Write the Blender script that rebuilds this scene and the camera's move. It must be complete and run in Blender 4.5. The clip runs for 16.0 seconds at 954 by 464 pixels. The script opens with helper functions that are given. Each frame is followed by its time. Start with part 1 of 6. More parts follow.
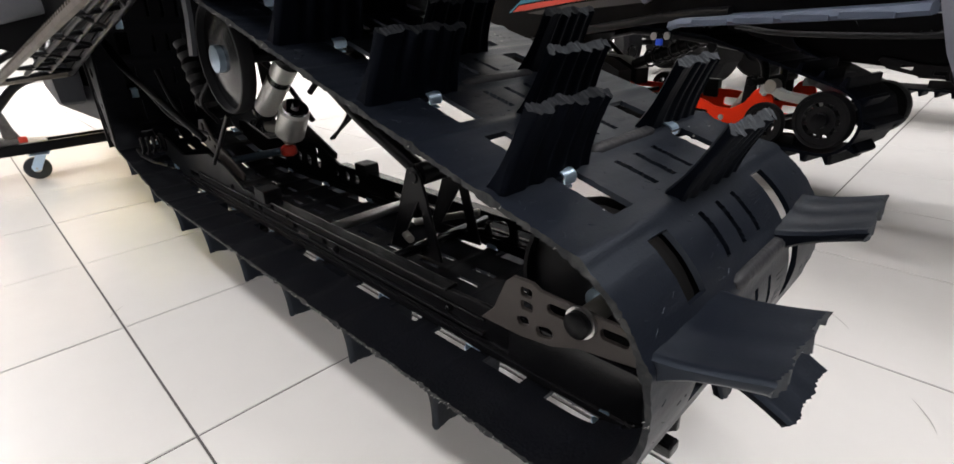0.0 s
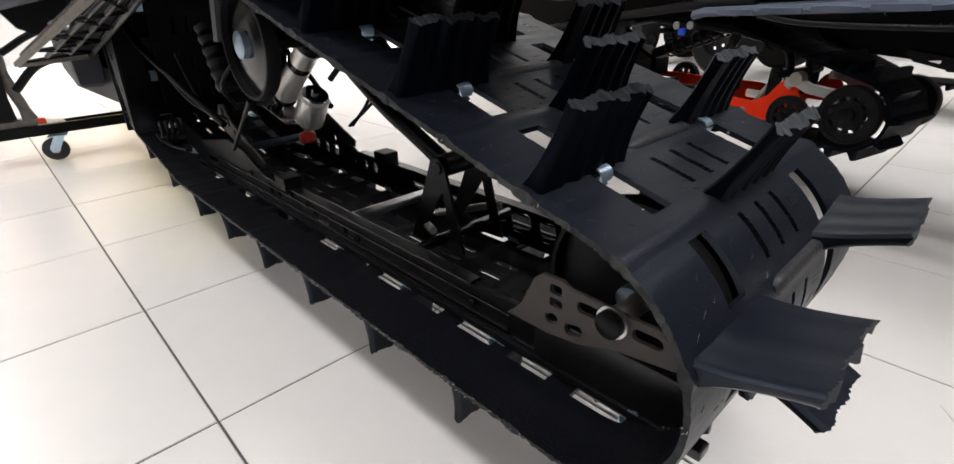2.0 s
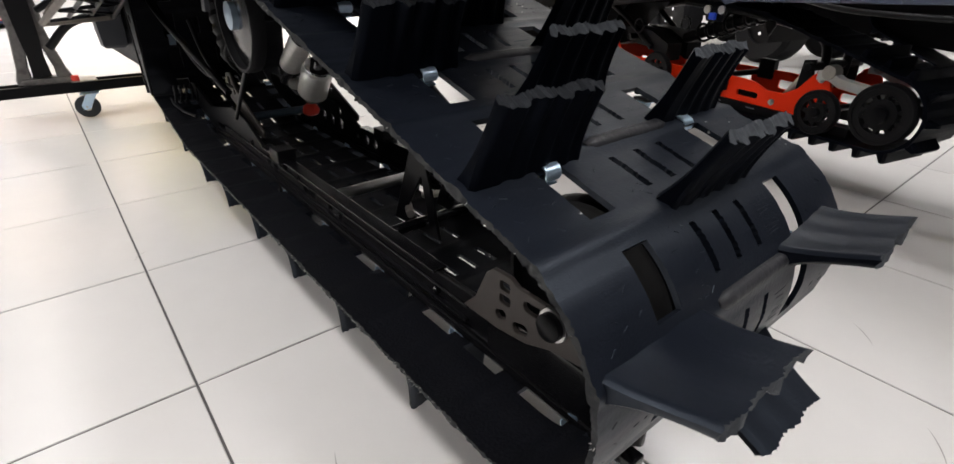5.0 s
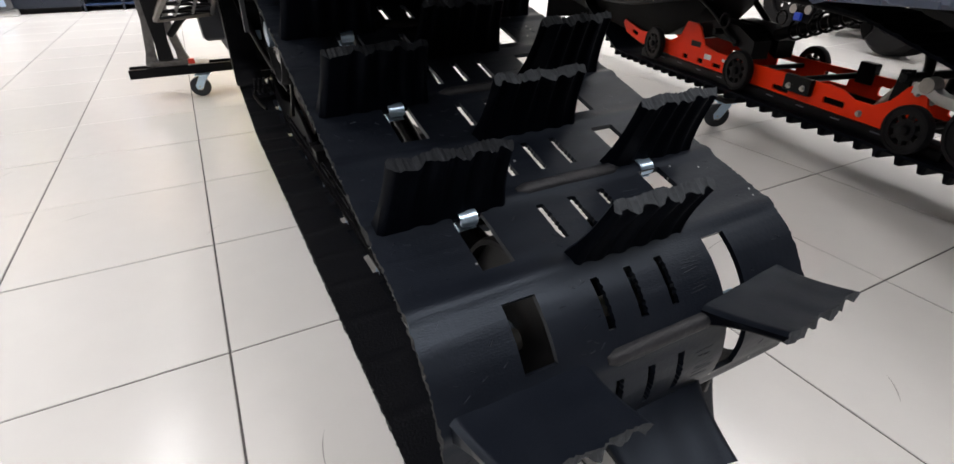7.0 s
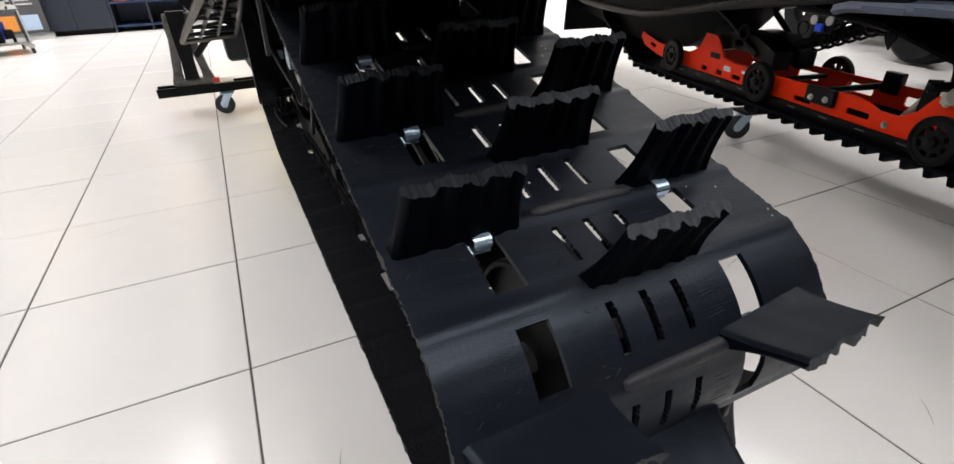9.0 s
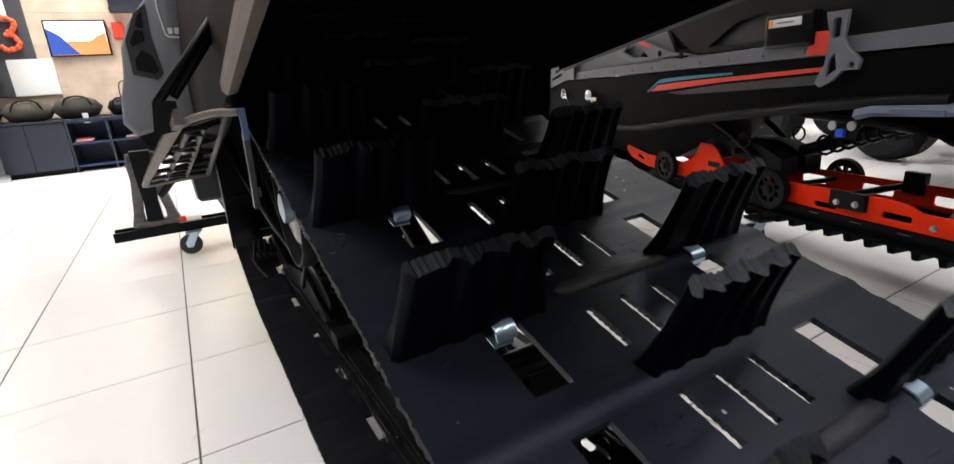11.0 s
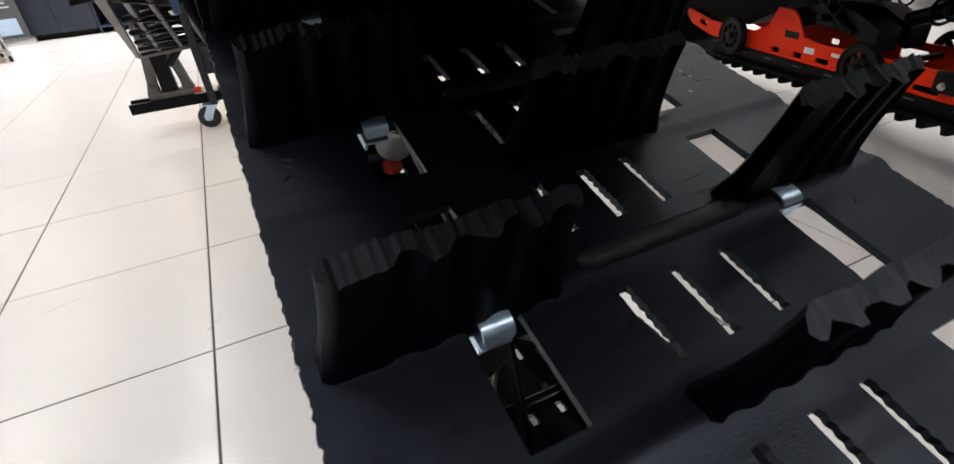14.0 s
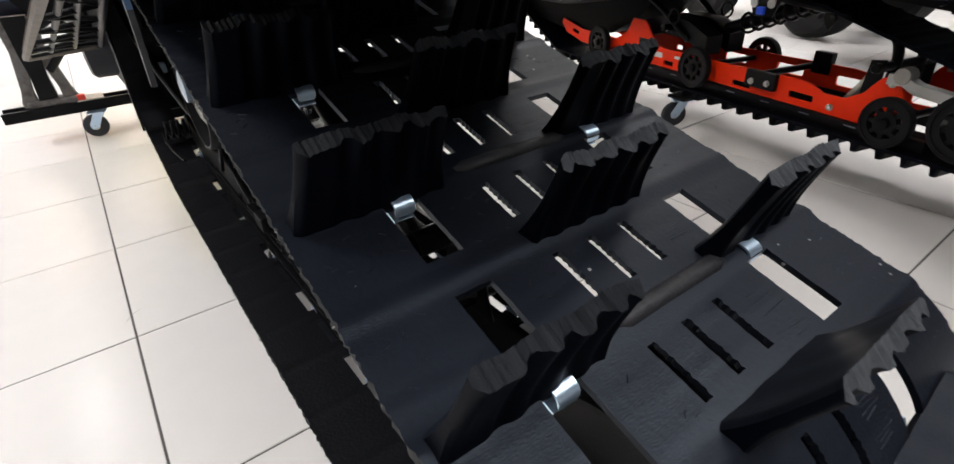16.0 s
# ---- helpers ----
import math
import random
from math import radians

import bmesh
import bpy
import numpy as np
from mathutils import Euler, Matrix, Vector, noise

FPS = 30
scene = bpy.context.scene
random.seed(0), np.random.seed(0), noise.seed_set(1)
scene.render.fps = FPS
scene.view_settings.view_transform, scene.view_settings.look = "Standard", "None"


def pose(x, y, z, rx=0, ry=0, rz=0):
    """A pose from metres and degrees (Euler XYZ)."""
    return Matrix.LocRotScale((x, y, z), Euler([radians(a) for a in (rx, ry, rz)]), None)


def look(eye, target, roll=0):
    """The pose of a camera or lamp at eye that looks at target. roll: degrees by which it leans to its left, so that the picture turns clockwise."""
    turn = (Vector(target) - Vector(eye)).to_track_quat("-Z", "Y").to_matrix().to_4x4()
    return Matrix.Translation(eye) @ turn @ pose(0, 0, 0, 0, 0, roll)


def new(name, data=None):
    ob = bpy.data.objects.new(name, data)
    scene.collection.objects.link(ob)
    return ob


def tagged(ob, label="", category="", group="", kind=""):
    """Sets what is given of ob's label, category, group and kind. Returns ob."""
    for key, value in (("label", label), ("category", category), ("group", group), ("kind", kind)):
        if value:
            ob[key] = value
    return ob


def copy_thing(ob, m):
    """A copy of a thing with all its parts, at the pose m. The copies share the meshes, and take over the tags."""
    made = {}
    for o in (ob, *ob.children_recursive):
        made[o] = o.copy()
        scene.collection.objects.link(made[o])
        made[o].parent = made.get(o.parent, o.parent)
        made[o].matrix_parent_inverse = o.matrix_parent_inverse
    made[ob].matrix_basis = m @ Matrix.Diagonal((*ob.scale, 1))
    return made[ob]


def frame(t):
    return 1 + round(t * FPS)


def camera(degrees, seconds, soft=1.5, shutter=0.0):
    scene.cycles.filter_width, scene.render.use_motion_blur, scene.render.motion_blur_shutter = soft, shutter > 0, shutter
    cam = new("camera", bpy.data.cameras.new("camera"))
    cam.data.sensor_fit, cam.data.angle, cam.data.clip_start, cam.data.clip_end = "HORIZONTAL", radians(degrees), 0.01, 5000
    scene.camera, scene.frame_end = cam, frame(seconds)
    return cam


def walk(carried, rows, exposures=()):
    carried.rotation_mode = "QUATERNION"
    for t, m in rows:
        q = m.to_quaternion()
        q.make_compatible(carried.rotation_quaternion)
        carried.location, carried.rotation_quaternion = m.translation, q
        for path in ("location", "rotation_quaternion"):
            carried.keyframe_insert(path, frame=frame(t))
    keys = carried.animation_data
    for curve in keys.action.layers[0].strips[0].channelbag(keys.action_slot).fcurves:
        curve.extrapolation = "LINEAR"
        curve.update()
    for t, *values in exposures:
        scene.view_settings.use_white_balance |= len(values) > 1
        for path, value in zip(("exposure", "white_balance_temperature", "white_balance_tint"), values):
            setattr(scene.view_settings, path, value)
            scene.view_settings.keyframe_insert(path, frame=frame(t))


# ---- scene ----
cam = camera(85.9, 16.0, shutter=0.35)
EXPOSURES = [(0.0, -0.14), (3.2, -0.14), (6.0, -0.42), (8.2, -0.54), (10.5, -0.06), (11.2, -0.2), (12.2, -0.42), (13.5, -0.44), (14.5, -0.30), (16.0, -0.14)]
PATH = [
    (0, (-0.101, -0.708, 0.56), (1.179, 0.607, -0.234), -2.1),
    (0.5, (-0.115, -0.679, 0.553), (1.181, 0.598, -0.276), -0.7),
    (1, (-0.122, -0.669, 0.554), (1.175, 0.607, -0.276), -0.7),
    (1.5, (-0.12, -0.675, 0.558), (1.159, 0.62, -0.271), -1.0),
    (2, (-0.109, -0.687, 0.565), (1.132, 0.638, -0.274), -1.4),
    (2.5, (-0.093, -0.698, 0.56), (1.123, 0.633, -0.305), -1.5),
    (3, (-0.084, -0.695, 0.557), (1.127, 0.628, -0.328), -1.3),
    (3.2, (-0.082, -0.693, 0.552), (1.134, 0.612, -0.352), -1.0),
    (5.3, (-0.026, -0.741, 0.586), (1.059, 0.664, -0.335), 1.0),
    (5.5, (-0.013, -0.754, 0.605), (1.038, 0.684, -0.304), 1.0),
    (6, (0.02, -0.784, 0.624), (0.973, 0.709, -0.304), 0.1),
    (6.5, (0.053, -0.803, 0.634), (0.918, 0.723, -0.328), 0.1),
    (7, (0.076, -0.814, 0.639), (0.874, 0.726, -0.357), -0.4),
    (7.5, (0.078, -0.826, 0.639), (0.805, 0.741, -0.369), -1.6),
    (8, (0.086, -0.837, 0.651), (0.807, 0.755, -0.321), -2.1),
    (8.2, (0.09, -0.84, 0.659), (0.819, 0.747, -0.316), -1.3),
    (10.3, (0.063, -0.666, 0.63), (0.861, 1.04, -0.044), -4.5),
    (10.5, (0.078, -0.634, 0.63), (0.843, 1.014, 0.075), -3.6),
    (11, (0.082, -0.562, 0.646), (1.019, 1.11, 0.074), -4.2),
    (11.5, (0.12, -0.485, 0.661), (1.016, 1.216, 0.11), -6.1),
    (12, (0.169, -0.412, 0.669), (0.907, 1.382, 0.184), -5.3),
    (12.5, (0.177, -0.401, 0.66), (0.824, 1.361, -0.03), -4.5),
    (13, (0.185, -0.399, 0.652), (0.827, 1.279, -0.227), -4.4),
    (13.5, (0.197, -0.419, 0.637), (0.851, 1.161, -0.401), -4.8),
    (14, (0.171, -0.457, 0.642), (0.862, 1.118, -0.378), -4.9),
    (14.5, (0.149, -0.49, 0.642), (0.906, 1.062, -0.368), -4.8),
    (15, (0.128, -0.519, 0.643), (0.975, 0.989, -0.362), -4.7),
    (15.5, (0.111, -0.563, 0.648), (1.048, 0.889, -0.358), -3.7),
    (16, (0.096, -0.599, 0.652), (1.1, 0.807, -0.356), -2.6),
]
walk(cam, [(t, look(eye, target, roll)) for t, eye, target, roll in PATH], EXPOSURES)

# ---- world and light ----
world = bpy.data.worlds.new("world")
scene.world = world
world.use_nodes = True
world.node_tree.nodes["Background"].inputs[0].default_value = (0.9, 0.95, 1.0, 1)
world.node_tree.nodes["Background"].inputs[1].default_value = 0.12

LAMP_POWER = 20.4
LAMP_COLOUR = (0.985, 0.97, 0.985)


# ---- materials ----
def mat(name, colour, rough=0.5, metal=0.0, vary=0.12, grain=40.0, bump=0.0, bump_scale=None, spec=0.5, stain=0.0, stain_scale=3.0,
        stain_colour=None, rough_vary=0.1, pieces=0.0, coat=0.0):
    m = bpy.data.materials.new(name)
    m.use_nodes = True
    nt = m.node_tree
    b = nt.nodes["Principled BSDF"]
    b.inputs["Metallic"].default_value = metal
    b.inputs["Specular IOR Level"].default_value = spec
    b.inputs["Coat Weight"].default_value = coat
    co = nt.nodes.new("ShaderNodeTexCoord")
    fine = nt.nodes.new("ShaderNodeTexNoise")
    fine.inputs["Scale"].default_value = grain
    fine.inputs["Detail"].default_value = 6
    nt.links.new(co.outputs["Object"], fine.inputs["Vector"])
    big = nt.nodes.new("ShaderNodeTexNoise")
    big.inputs["Scale"].default_value = stain_scale
    big.inputs["Detail"].default_value = 5
    nt.links.new(co.outputs["Object"], big.inputs["Vector"])
    ramp = nt.nodes.new("ShaderNodeMix")
    ramp.data_type = "RGBA"
    lo = [max(0.0, c * (1 - vary)) for c in colour]
    hi = [min(1.0, c * (1 + vary)) for c in colour]
    ramp.inputs[6].default_value = (*lo, 1)
    ramp.inputs[7].default_value = (*hi, 1)
    nt.links.new(fine.outputs["Fac"], ramp.inputs[0])
    out = ramp.outputs[2]
    if stain > 0:
        cr = nt.nodes.new("ShaderNodeMapRange")
        cr.inputs[1].default_value, cr.inputs[2].default_value = 0.48, 0.72
        cr.inputs[3].default_value, cr.inputs[4].default_value = 0.0, stain
        nt.links.new(big.outputs["Fac"], cr.inputs[0])
        mx = nt.nodes.new("ShaderNodeMix")
        mx.data_type = "RGBA"
        nt.links.new(cr.outputs[0], mx.inputs[0])
        nt.links.new(out, mx.inputs[6])
        mx.inputs[7].default_value = (*(stain_colour or [c * 0.5 for c in colour]), 1)
        out = mx.outputs[2]
    if pieces > 0:
        oi = nt.nodes.new("ShaderNodeObjectInfo")
        hs = nt.nodes.new("ShaderNodeHueSaturation")
        mr = nt.nodes.new("ShaderNodeMapRange")
        mr.inputs[3].default_value, mr.inputs[4].default_value = 1 - pieces, 1 + pieces
        nt.links.new(oi.outputs["Random"], mr.inputs[0])
        nt.links.new(mr.outputs[0], hs.inputs["Value"])
        nt.links.new(out, hs.inputs["Color"])
        out = hs.outputs[0]
    nt.links.new(out, b.inputs["Base Color"])
    rr = nt.nodes.new("ShaderNodeMapRange")
    rr.inputs[3].default_value, rr.inputs[4].default_value = max(0.02, rough - rough_vary), min(1, rough + rough_vary)
    nt.links.new(big.outputs["Fac"], rr.inputs[0])
    nt.links.new(rr.outputs[0], b.inputs["Roughness"])
    if bump > 0:
        bn = nt.nodes.new("ShaderNodeTexNoise")
        bn.inputs["Scale"].default_value = bump_scale or grain
        bn.inputs["Detail"].default_value = 4
        nt.links.new(co.outputs["Object"], bn.inputs["Vector"])
        bp = nt.nodes.new("ShaderNodeBump")
        bp.inputs["Strength"].default_value = bump
        bp.inputs["Distance"].default_value = 0.004
        nt.links.new(bn.outputs["Fac"], bp.inputs["Height"])
        nt.links.new(bp.outputs[0], b.inputs["Normal"])
    return m


def glow(name, colour, strength):
    m = bpy.data.materials.new(name)
    m.use_nodes = True
    b = m.node_tree.nodes["Principled BSDF"]
    b.inputs["Base Color"].default_value = (*colour, 1)
    b.inputs["Emission Color"].default_value = (*colour, 1)
    b.inputs["Emission Strength"].default_value = strength
    return m


def wave_relief(m, scale, distort, strength, direction="Y"):
    """Moulded ripple lines in the surface of a rubber or timber material."""
    nt = m.node_tree
    b = nt.nodes["Principled BSDF"]
    co = nt.nodes.new("ShaderNodeTexCoord")
    wv = nt.nodes.new("ShaderNodeTexWave")
    wv.bands_direction = direction
    wv.inputs["Scale"].default_value = scale
    wv.inputs["Distortion"].default_value = distort
    wv.inputs["Detail"].default_value = 2
    wv.inputs["Detail Scale"].default_value = 1.2
    nt.links.new(co.outputs["Object"], wv.inputs["Vector"])
    ns = nt.nodes.new("ShaderNodeTexNoise")
    ns.inputs["Scale"].default_value = 9
    nt.links.new(co.outputs["Object"], ns.inputs["Vector"])
    mk = nt.nodes.new("ShaderNodeMapRange")
    mk.inputs[1].default_value, mk.inputs[2].default_value = 0.5, 0.62
    nt.links.new(ns.outputs["Fac"], mk.inputs[0])
    ml = nt.nodes.new("ShaderNodeMath")
    ml.operation = "MULTIPLY"
    nt.links.new(wv.outputs["Fac"], ml.inputs[0])
    nt.links.new(mk.outputs[0], ml.inputs[1])
    bp = nt.nodes.new("ShaderNodeBump")
    bp.inputs["Strength"].default_value = strength
    bp.inputs["Distance"].default_value = 0.003
    nt.links.new(ml.outputs[0], bp.inputs["Height"])
    if b.inputs["Normal"].links:
        nt.links.new(b.inputs["Normal"].links[0].from_socket, bp.inputs["Normal"])
    nt.links.new(bp.outputs[0], b.inputs["Normal"])


RUBBER = mat("rubber", (0.0060, 0.0076, 0.0120), 0.40, vary=0.25, grain=60, bump=0.06, bump_scale=220, spec=0.28, stain=0.3, stain_scale=14,
             stain_colour=(0.0085, 0.0095, 0.0135), rough_vary=0.16)
wave_relief(RUBBER, 170, 9, 0.07)
RUBBER.node_tree.nodes["Principled BSDF"].inputs["Specular Tint"].default_value = (0.72, 0.84, 1.0, 1)


def add_specks(m, scale, size, colour):
    """Sparse crumbs of dust and lint caught on the surface."""
    nt = m.node_tree
    b = nt.nodes["Principled BSDF"]
    co = nt.nodes.new("ShaderNodeTexCoord")
    vo = nt.nodes.new("ShaderNodeTexVoronoi")
    vo.inputs["Scale"].default_value = scale
    nt.links.new(co.outputs["Object"], vo.inputs["Vector"])
    ns = nt.nodes.new("ShaderNodeTexNoise")
    ns.inputs["Scale"].default_value = scale * 0.21
    nt.links.new(co.outputs["Object"], ns.inputs["Vector"])
    near = nt.nodes.new("ShaderNodeMath")
    near.operation = "LESS_THAN"
    near.inputs[1].default_value = size
    nt.links.new(vo.outputs["Distance"], near.inputs[0])
    some = nt.nodes.new("ShaderNodeMath")
    some.operation = "GREATER_THAN"
    some.inputs[1].default_value = 0.64
    nt.links.new(ns.outputs["Fac"], some.inputs[0])
    both = nt.nodes.new("ShaderNodeMath")
    both.operation = "MULTIPLY"
    nt.links.new(near.outputs[0], both.inputs[0])
    nt.links.new(some.outputs[0], both.inputs[1])
    mx = nt.nodes.new("ShaderNodeMix")
    mx.data_type = "RGBA"
    nt.links.new(both.outputs[0], mx.inputs[0])
    nt.links.new(b.inputs["Base Color"].links[0].from_socket, mx.inputs[6])
    mx.inputs[7].default_value = (*colour, 1)
    nt.links.new(mx.outputs[2], b.inputs["Base Color"])


add_specks(RUBBER, 75, 0.11, (0.4, 0.4, 0.38))
# Darker copy of the track rubber: tunnel shade put into the colour.
RUBBER_SHADED = mat("shaded_rubber", (0.0017, 0.0022, 0.0044), 0.5, vary=0.25, grain=60, bump=0.08, bump_scale=240, spec=0.055, stain=0.3, stain_scale=18,
                 stain_colour=(0.0026, 0.003, 0.005), rough_vary=0.12)
RUBBER_SHADED.node_tree.nodes["Principled BSDF"].inputs["Specular Tint"].default_value = (0.72, 0.84, 1.0, 1)
add_specks(RUBBER_SHADED, 75, 0.1, (0.4, 0.4, 0.38))
RUBBER_CUT = mat("cut_rubber", (0.048, 0.053, 0.060), 0.85, vary=0.4, grain=120, bump=0.4, bump_scale=260, spec=0.25)
# Darker copy of the cut rubber, with the left lips' shade in its colour.
RUBBER_CUT_SHADED = mat("shaded_cut_rubber", (0.009, 0.0105, 0.0135), 0.75, vary=0.4, grain=120, bump=0.3, bump_scale=260, spec=0.2)
# Inner face of the band: darker and rougher than the outer rubber.
RUBBER_INNER = mat("dark_inner_rubber", (0.0022, 0.0026, 0.0045), 0.6, vary=0.3, grain=90, bump=0.2, bump_scale=300, spec=0.12, stain=0.3, stain_scale=20,
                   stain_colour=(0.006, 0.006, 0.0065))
RUBBER_WORN = mat("worn_rubber", (0.019, 0.019, 0.022), 0.5, vary=0.5, grain=70, bump=0.25, bump_scale=180, spec=0.3, stain=0.6, stain_scale=30,
                  stain_colour=(0.005, 0.0055, 0.008))
RUBBER_EDGE = mat("frayed_rubber_edge", (0.011, 0.012, 0.014), 0.9, vary=0.5, grain=80, bump=0.4, bump_scale=150, stain=0.5, stain_scale=45,
                  stain_colour=(0.10, 0.10, 0.095))
STEEL_CLIP = mat("zinc_steel", (0.60, 0.77, 0.95), 0.3, metal=0.9, vary=0.08, grain=90, bump=0.05, rough_vary=0.08)
BLACK_METAL = mat("black_powder_coat", (0.0035, 0.0035, 0.0045), 0.34, vary=0.2, grain=150, bump=0.05, bump_scale=400, spec=0.14)
SATIN_BLACK = mat("satin_black_panel", (0.0018, 0.0018, 0.0022), 0.55, vary=0.2, grain=120, bump=0.04, bump_scale=400, spec=0.05)
BLACK_GLOSS = mat("black_gloss", (0.005, 0.005, 0.006), 0.2, vary=0.2, grain=80, spec=0.4)
BLACK_PLASTIC = mat("black_plastic", (0.0036, 0.0036, 0.0046), 0.44, vary=0.2, grain=200, bump=0.1, bump_scale=500, spec=0.2)
HOOD_GREY = mat("satin_grey_hood", (0.15, 0.156, 0.172), 0.5, vary=0.08, grain=200, bump=0.05, bump_scale=600, spec=0.3)
GREY_PLASTIC = mat("dark_grey_plastic", (0.022, 0.024, 0.03), 0.45, vary=0.12, grain=200, bump=0.08, bump_scale=600)
BROWN_PLATE = mat("bronze_grey_plate", (0.048, 0.040, 0.036), 0.5, metal=0.25, vary=0.12, grain=90, bump=0.04)
ALU = mat("aluminium", (0.55, 0.55, 0.54), 0.3, metal=1.0, vary=0.1, grain=70, bump=0.04)
BRUSHED_ALU = mat("brushed_aluminium", (0.80, 0.79, 0.76), 0.36, metal=0.8, vary=0.12, grain=90, bump=0.05, bump_scale=300)
ALU_DULL = mat("dull_aluminium", (0.42, 0.4, 0.37), 0.45, metal=0.9, vary=0.18, grain=50, bump=0.1, stain=0.3, stain_scale=12)
FOIL = mat("crumpled_foil", (0.50, 0.51, 0.53), 0.22, metal=0.8, vary=0.3, grain=70, bump=0.3, bump_scale=90)
CHROME = mat("polished_steel", (0.75, 0.76, 0.78), 0.12, metal=1.0, vary=0.05, grain=60, rough_vary=0.05)
TAN_ALU = mat("weathered_bare_aluminium", (0.15, 0.131, 0.113), 0.55, metal=0.4, vary=0.25, grain=60, bump=0.15, stain=0.4, stain_scale=18)
BLUE_LIT_STEEL = mat("blue_lit_steel", (0.10, 0.17, 0.30), 0.35, metal=0.6, vary=0.15, grain=60)
RED_CAP = mat("red_anodised", (0.62, 0.03, 0.012), 0.35, vary=0.1)
RED_PAINT = mat("orange_red_paint", (0.90, 0.036, 0.004), 0.45, spec=0.16, vary=0.06, grain=30, bump=0.03, rough_vary=0.08)
RED_DECAL = mat("red_decal", (0.74, 0.055, 0.03), 0.4, vary=0.1)
BLUE_DECAL = mat("teal_blue_decal", (0.03, 0.22, 0.34), 0.4, vary=0.1)
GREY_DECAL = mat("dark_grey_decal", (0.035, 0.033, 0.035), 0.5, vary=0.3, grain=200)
WHITE_LABEL = mat("white_label", (0.75, 0.75, 0.74), 0.45, vary=0.04)
PURPLE_CARD = mat("plum_card", (0.09, 0.02, 0.06), 0.5)
SKY_PRINT = mat("pale_blue_print", (0.45, 0.58, 0.74), 0.55, vary=0.2, grain=12)
GARLAND = mat("orange_red_garland", (0.86, 0.085, 0.02), 0.45, vary=0.25, grain=60, bump=0.3, bump_scale=90)
ORANGE_LABEL = mat("orange_label", (0.8, 0.3, 0.05), 0.5)
BLUE_BADGE = mat("blue_badge", (0.02, 0.08, 0.65), 0.3)
SILVER_BOARD = mat("silver_painted_board", (0.135, 0.165, 0.235), 0.38, metal=0.4, vary=0.08, grain=60, stain=0.2, stain_scale=9)
GREY_METAL = mat("grey_painted_metal", (0.15, 0.158, 0.19), 0.42, metal=0.2, vary=0.1, grain=80)
TYRE = mat("tyre_rubber", (0.005, 0.005, 0.006), 0.6, vary=0.3, grain=80, bump=0.15, spec=0.15)
LINT = mat("pale_frayed_cord", (0.42, 0.41, 0.38), 0.9, vary=0.3)
SCUFF = mat("grey_floor_scuff", (0.30, 0.28, 0.265), 0.6, vary=0.3, grain=90)
CASTER_RUBBER = mat("caster_tyre", (0.02, 0.024, 0.03), 0.6, vary=0.2)
TILE = mat("floor_tile", (0.725, 0.703, 0.680), 0.19, vary=0.03, grain=16, bump=0.03, bump_scale=30, stain=0.06, stain_scale=1.4,
           stain_colour=(0.66, 0.63, 0.6), pieces=0.014, rough_vary=0.05)
GROUT = mat("grout", (0.085, 0.079, 0.076), 0.9, vary=0.3, grain=60, bump=0.3)
WALL_PAINT = mat("wall_paint", (0.62, 0.61, 0.59), 0.8, vary=0.03, grain=8, bump=0.05)
DARK_WALL = mat("charcoal_wall", (0.05, 0.052, 0.058), 0.7, vary=0.15, grain=9, bump=0.05)
MID_WALL = mat("grey_wall_paint", (0.24, 0.24, 0.25), 0.8, vary=0.04, grain=8, bump=0.05)
CEILING = mat("ceiling_board", (0.6, 0.6, 0.59), 0.9, vary=0.05, grain=30)
OAK = mat("light_oak_board", (0.72, 0.57, 0.43), 0.5, vary=0.25, grain=6, bump=0.05, stain=0.35, stain_scale=4, pieces=0.12)
CABINET = mat("charcoal_cabinet", (0.016, 0.022, 0.036), 0.5, vary=0.1, grain=20)
CABINET_BLUE = mat("navy_cabinet", (0.01, 0.03, 0.085), 0.45, vary=0.12, grain=20)
PAPER = mat("white_paper", (0.8, 0.8, 0.78), 0.6, vary=0.03)
BANNER = mat("charcoal_banner", (0.085, 0.085, 0.09), 0.6, vary=0.12, grain=20)
BANNER_TEXT = mat("light_grey_print", (0.62, 0.62, 0.62), 0.6)
YELLOW = mat("yellow_print", (0.8, 0.62, 0.03), 0.5)
CAMO = mat("camouflage_fabric", (0.0240, 0.0228, 0.0168), 0.9, vary=0.6, grain=24, bump=0.4, bump_scale=30, stain=0.8, stain_scale=16,
           stain_colour=(0.02, 0.02, 0.018))
KHAKI = mat("khaki_fabric", (0.0510, 0.0468, 0.0348), 0.9, vary=0.3, grain=30, bump=0.3, bump_scale=60)
CAMO_PLASTIC = mat("scuffed_grey_plastic", (0.13, 0.122, 0.118), 0.6, vary=0.5, grain=45, bump=0.15, stain=0.9, stain_scale=26,
                   stain_colour=(0.035, 0.03, 0.03))
GLASS = bpy.data.materials.new("tinted_glass")
GLASS.use_nodes = True
GLASS.node_tree.nodes["Principled BSDF"].inputs["Transmission Weight"].default_value = 1.0
GLASS.node_tree.nodes["Principled BSDF"].inputs["Base Color"].default_value = (0.75, 0.9, 0.88, 1)
GLASS.node_tree.nodes["Principled BSDF"].inputs["Roughness"].default_value = 0.08
SCREEN_SKY = glow("screen_sky", (0.75, 0.85, 1.0), 1.1)
